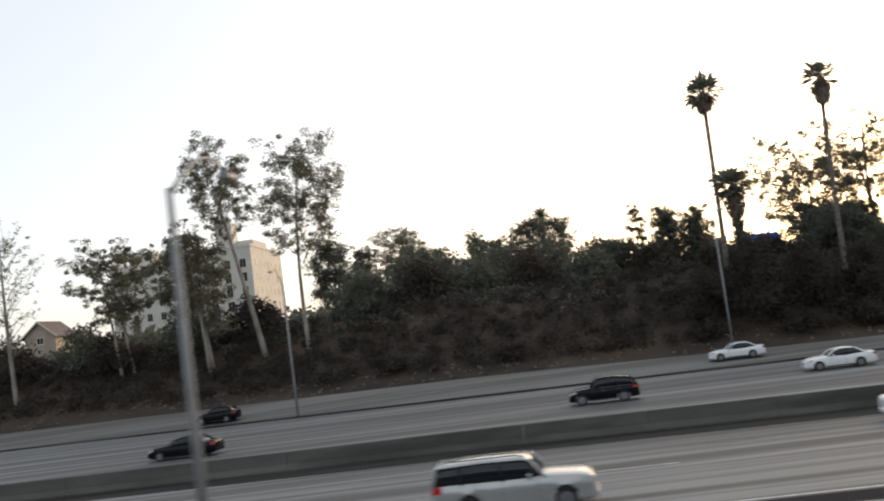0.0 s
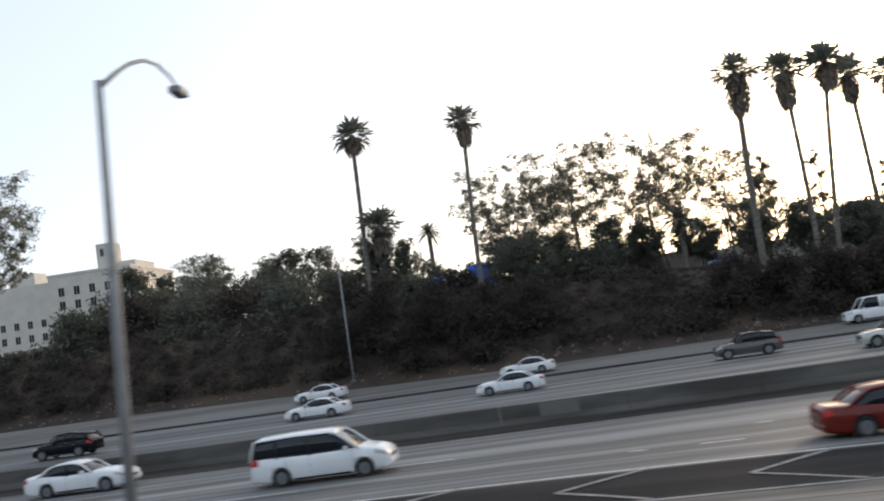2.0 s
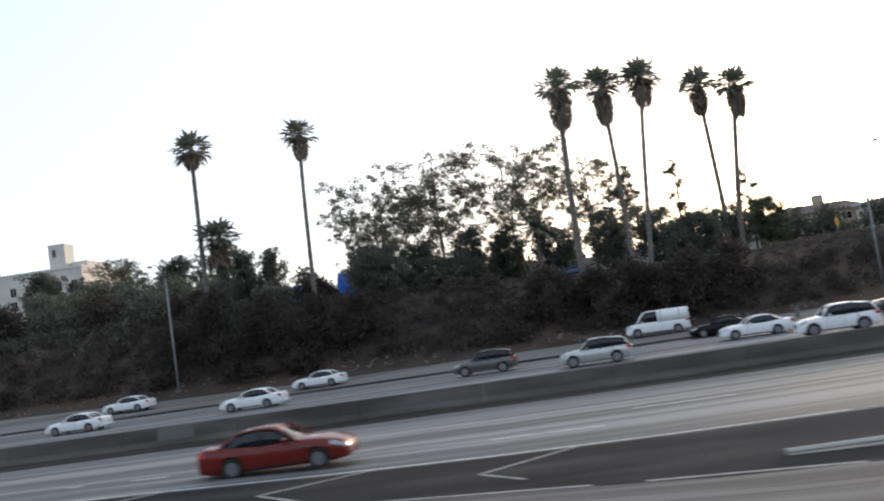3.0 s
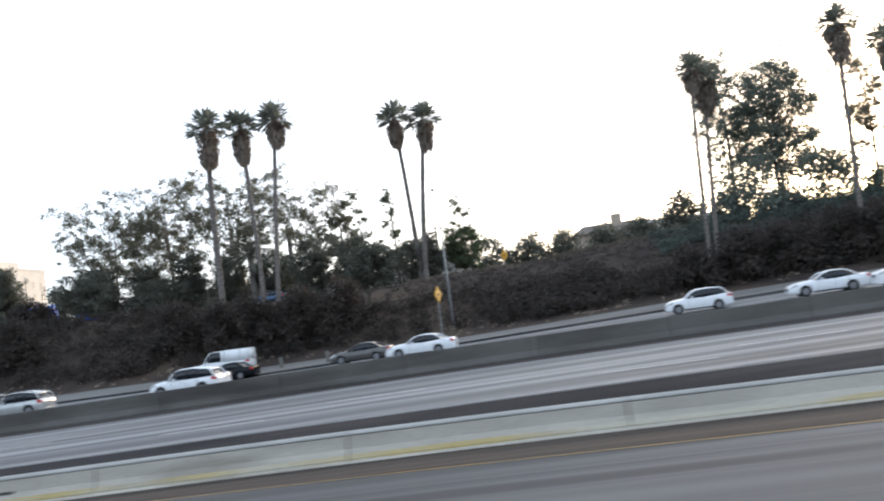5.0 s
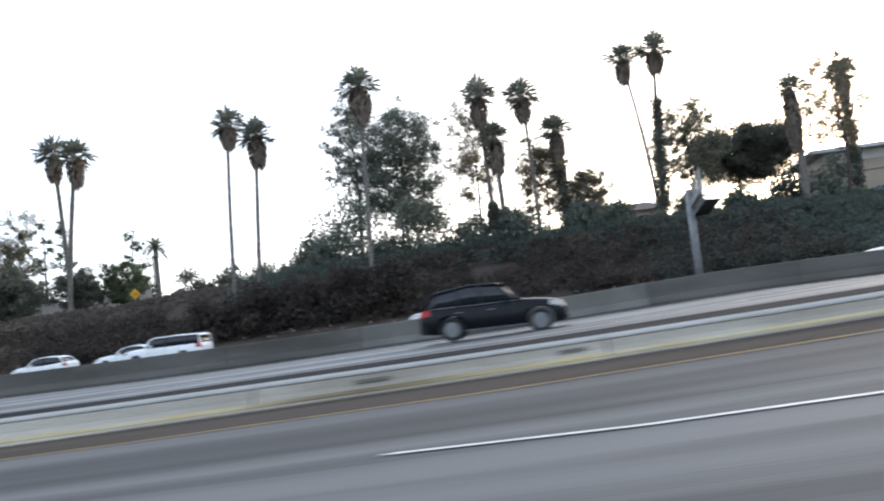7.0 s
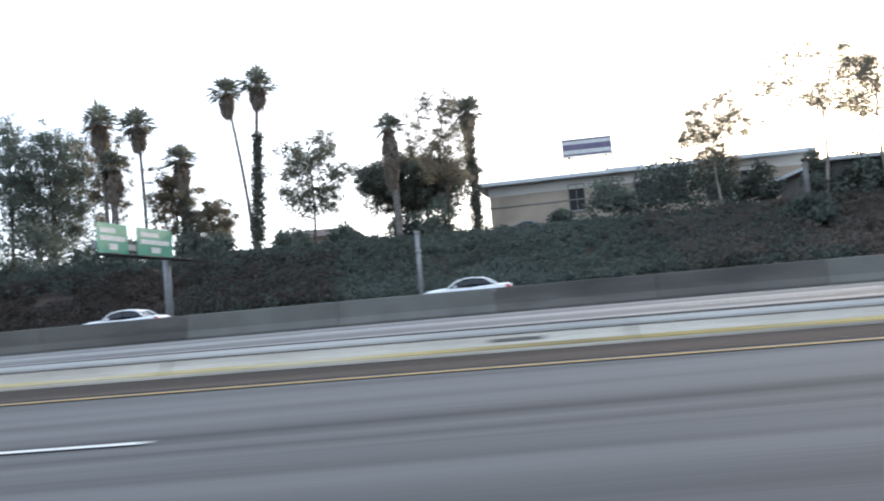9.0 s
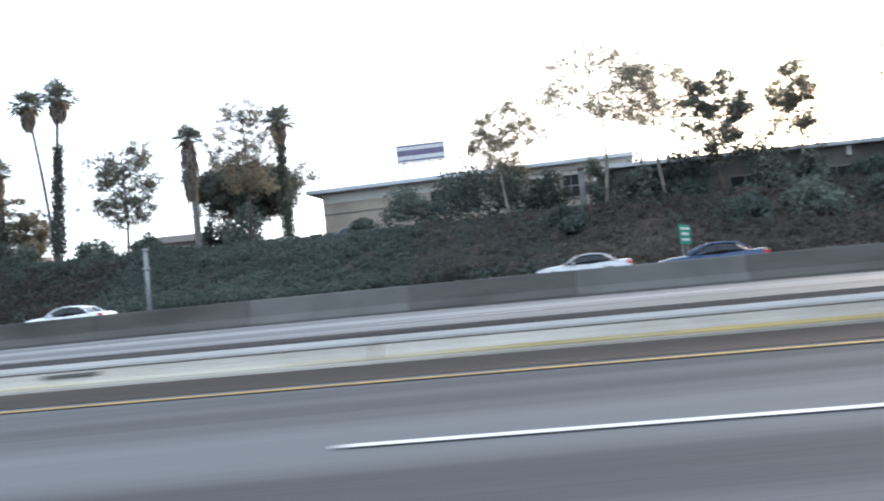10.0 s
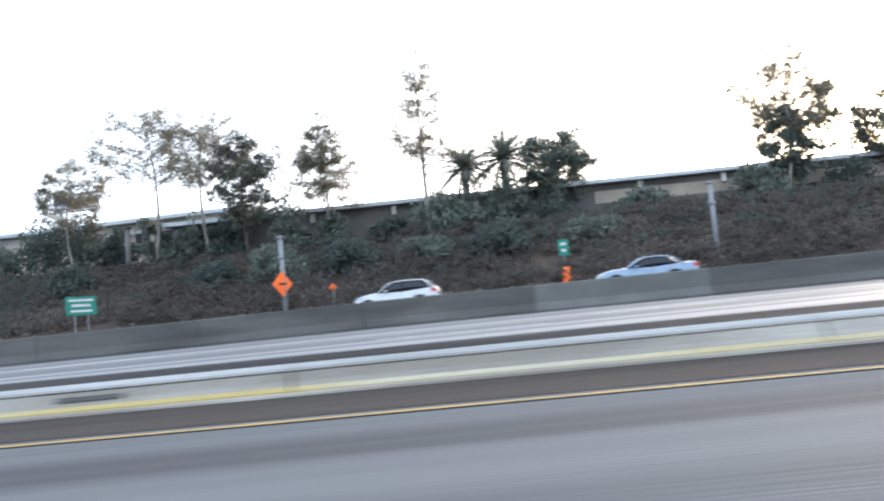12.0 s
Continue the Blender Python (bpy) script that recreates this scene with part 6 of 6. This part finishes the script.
tree("shade_tree", 63.5, 119, 15.6, 4.0, "dark dense tree beside the date palm", M_GREEN, M_DBARK, 86, fork=0.12, crown0=0.1, limbs=14, clump_r=1.1, density=1.3)
tree("shade_tree", 55.5, 112, 12.6, 6.5, "round dark tree below the grove", M_GREEN, M_DBARK, 80, fork=0.12, crown0=0.1, limbs=14, clump_r=1.2, density=1.3)
tree("shade_tree", 47.0, 111, 14.6, 8.0, "wide dark tree on the slope's edge", M_GREEN, M_DBARK, 81, fork=0.12, crown0=0.1, limbs=15, clump_r=1.3, density=1.3)
for i, (bx, by, bt, bw) in enumerate(((101.3, 130, 15.0, 5.5), (106.5, 131, 13.6, 6.5), (112.0, 132, 13.4, 6.5), (117.5, 128, 13.4, 6.5), (124.6, 106, 13.8, 5.5), (121.0, 118, 12.2, 6.0))):
    bush(bx, by, bt, bw, "dark rounded hedge bush on the crest", M_GREEN, 200 + i, 0.3, 60)
for i, (bx, by, bt, bw) in enumerate(((130.3, 97, 16.6, 9.5), (138.8, 96, 15.8, 8.0), (134.5, 99, 12.0, 5.0), (127.0, 95, 11.4, 4.5), (144.5, 95, 12.6, 4.5), (149.5, 93, 12.6, 5.5), (156.5, 94, 12.8, 4.5), (160.0, 92, 12.2, 4.0), (168.0, 92, 12.0, 4.5), (173.5, 93, 12.0, 3.5))):
    bush(bx, by, bt, bw, "dense dark evergreen bush under the palms", M_HAZED, 220 + i, 0.26, 70)
for i, (bx, by, bt, bw) in enumerate(((208.6, 91, 17.2, 7.5), (202.7, 91, 15.0, 5.5), (213.6, 89.5, 16.2, 5.5), (217.6, 88.5, 14.4, 4.0), (222.3, 85.5, 16.6, 3.4), (226.4, 85.2, 14.8, 4.6), (230.2, 84, 15.6, 5.0), (237.2, 80, 15.2, 4.0), (241.5, 80.5, 12.6, 3.4), (246.5, 80.5, 12.0, 3.8), (252.5, 79.0, 13.0, 7.0), (258.8, 79.0, 14.2, 5.0), (262.0, 79.8, 11.8, 6.0), (197.5, 93, 12.0, 3.0), (184.0, 94, 14.5, 4.5), (180.5, 97, 13.5, 5.0), (272.0, 80, 12.0, 5.0), (283.0, 80, 13.2, 5.5), (292.0, 80, 13.5, 5.0))):
    bush(bx, by, bt, bw, "dense grey-green bush before the building", M_HAZED if i % 3 else M_IVY, 240 + i, 0.26, 70)
# dense hedge trees behind the hilltop that close the skyline
for i, (bx, by, bt, bw) in enumerate(((-16, 132, 17.5, 9), (-9, 134, 18.0, 9), (-2, 133, 18.0, 10), (6, 133, 17.5, 9), (13, 131, 17.0, 9), (20, 130, 16.0, 8), (27, 128, 14.6, 7), (34, 127, 14.8, 6), (41, 127, 13.6, 6), (48, 126, 12.2, 7), (56, 126, 12.0, 7), (64, 126, 12.2, 8), (72, 126, 12.0, 7), (80, 125, 12.4, 7), (87, 124, 13.0, 7), (95, 124, 13.0, 6))):
    bush(bx, by, bt, bw, "dense dark hedge tree behind the hilltop", M_GREEN, 330 + i, 0.3, 80)
# scrub by the gum trees and along the foot of the slope
for i, (bx, by, bt, bw) in enumerate(((-60, 112, 12.5, 8), (-50, 112, 12.0, 8), (-44, 108, 11.0, 6), (-35, 110, 12.5, 7), (-27, 112, 13.0, 7), (-12, 112, 15.0, 7), (-5, 113, 15.0, 8), (2, 115, 15.0, 7), (9, 114, 14.5, 8), (16, 113, 14.0, 7), (24, 110, 12.5, 6), (33, 110, 12.0, 5.5), (38, 112, 12.0, 6), (-70, 115, 13, 9), (-80, 120, 14, 9))):
    bush(bx, by, bt, bw, "tall dark scrub on the upper slope", M_GREEN if i % 2 else M_BRUSH, 270 + i, 0.3, 60)
for i, (bx, by, bt, bw) in enumerate(((24.5, 91.8, 2.4, 3.2), (33.5, 89.8, 2.5, 4.5), (40.0, 89.6, 2.6, 4.2), (5.0, 95.0, 2.6, 3.5), (62.0, 87.0, 2.4, 5.0), (-8.0, 97.0, 2.6, 4.0), (73.0, 85.5, 2.2, 4.0))):
    bush(bx, by, bt + 0.8, bw, "low grey-brown bush at the foot of the slope", M_BRUSH, 300 + i, 0.2, 60)

for i, (bx, by, bt, bw) in enumerate(((232.0, 71.5, 8.2, 4.2), (237.5, 71, 8.8, 5.0), (244.0, 70, 8.6, 5.2), (250.5, 69.5, 8.0, 4.6), (257.0, 68.5, 8.6, 5.2), (264.5, 68, 8.2, 5.0), (217.5, 76, 9.0, 4.5))):
    bush(bx, by, bt, bw, "rounded dark bush on the bank below the building", M_HAZED if i % 2 else M_IVY, 390 + i, 0.24, 80)
# tall dark brush that hides the feet of the palms
for i, (bx, by, bt, bw) in enumerate(((66.5, 89, 8.2, 5.5), (71.0, 88, 8.4, 5.5), (75.5, 87, 8.3, 5.5), (80.0, 86.5, 8.2, 5.5), (84.5, 87, 8.0, 5.5), (26.5, 93, 11.2, 5), (30.5, 92.5, 12.2, 5.5), (36.0, 93, 10.4, 6), (41.5, 92.5, 9.2, 5.5), (46.5, 92.5, 8.8, 5.5), (119.0, 78, 7.0, 5), (123.0, 78, 7.4, 5.5), (127.5, 78, 7.2, 5), (132.5, 78, 8.2, 5.5), (136.5, 77.5, 7.8, 5.5))):
    bush(bx, by, bt, bw, "tall dark brush at the feet of the palms", M_BRUSH, 360 + i, 0.22, 110)


def growth(name, x0, x1, lo, hi, count, radius, m, seed, label, per=42, size=0.19, lift=0.55, bare=None):
    """Uncountable low brush over the slope between two distances from its foot."""
    rng = np.random.default_rng(seed)
    cs, rs = [], []
    for _ in range(count):
        x = rng.uniform(x0, x1)
        d = rng.uniform(lo, hi)
        y = pole_y(x) - 2.0 + d * crest_w(x)
        if noise.noise((x * 0.12, y * 0.12, seed * 3.1)) < -0.58 or (bare and bare[0] < x < bare[1] and d > bare[2] + 0.12 * noise.noise((x * 0.1, 0, 3))):
            continue
        r = radius * rng.uniform(0.6, 1.3) * (1.15 - 0.45 * min(1, d))
        cs.append((x, y, land(x, y) + r * lift))
        rs.append(r)
    ob = link(name, leaf_mesh(name, clumps(cs, rs, per, size, rng, 0.8)), None, "", m)
    return tagged(ob, label, "brush", kind="stuff")


growth("brush", -140, 112, 0.15, 1.0, 3600, 1.15, M_BRUSH, 1, "dense dark brown brush over the embankment", bare=(62, 140, 0.6))
growth("brush", -140, 18, 0.6, 1.5, 700, 1.2, M_GREEN, 2, "dark green scrub along the upper slope")
growth("brush", 100, 175, 0.12, 0.75, 1500, 1.0, M_BRUSH, 3, "brown brush on the lower bank", bare=(62, 132, 0.5))
growth("dry_grass", 58, 142, 0.5, 1.25, 2600, 0.4, M_DRYHAZE, 9, "short grey-brown dry grass on the bare upper slope", per=26, size=0.13, lift=0.15)
growth("brush", 118, 180, 0.6, 1.1, 700, 1.0, M_IVY, 4, "dark green scrub below the palms")
growth("ground_cover", 160, 216, 0.12, 1.02, 2600, 0.85, M_IVY, 5, "dark ivy covering the bank below the tan building", lift=0.3)
# Brush in a paler colour here, to stand for haze on the bank.
growth("brush", 204, 330, 0.1, 1.0, 2400, 0.95, M_DRYHAZE, 6, "dry brown brush, paled for haze, on the bank below the long building")
growth("brush", 225, 330, 0.35, 1.1, 420, 0.95, M_IVY, 7, "patches of green scrub below the long building")
growth("dry_grass", -140, 330, 0.02, 0.25, 900, 0.3, M_SKIRT, 8, "thin dry grass along the foot of the slope", per=16, size=0.14, lift=0.1)


def far_woods():
    rng = np.random.default_rng(91)
    cs, rs = [], []
    for _ in range(1500):
        x, y = rng.uniform(-330, 520), rng.uniform(205, 300)
        if -150 < x < -60 and y > 262:
            continue
        h = 2.0 + 3.0 * max(0, noise.noise((x * 0.02, y * 0.02, 7))) + rng.uniform(0, 2.0)
        for k in range(2):
            cs.append((x + rng.normal(), y, land(x, y) + h * (0.4 + 0.6 * k)))
            rs.append(2.4)
    ob = link("far_woods", leaf_mesh("far_woods", clumps(cs, rs, 14, 1.1, rng, 0.9)), None, "", M_GREEN)
    return tagged(ob, "distant dark trees beyond the hilltop", "woods", kind="stuff")


far_woods()
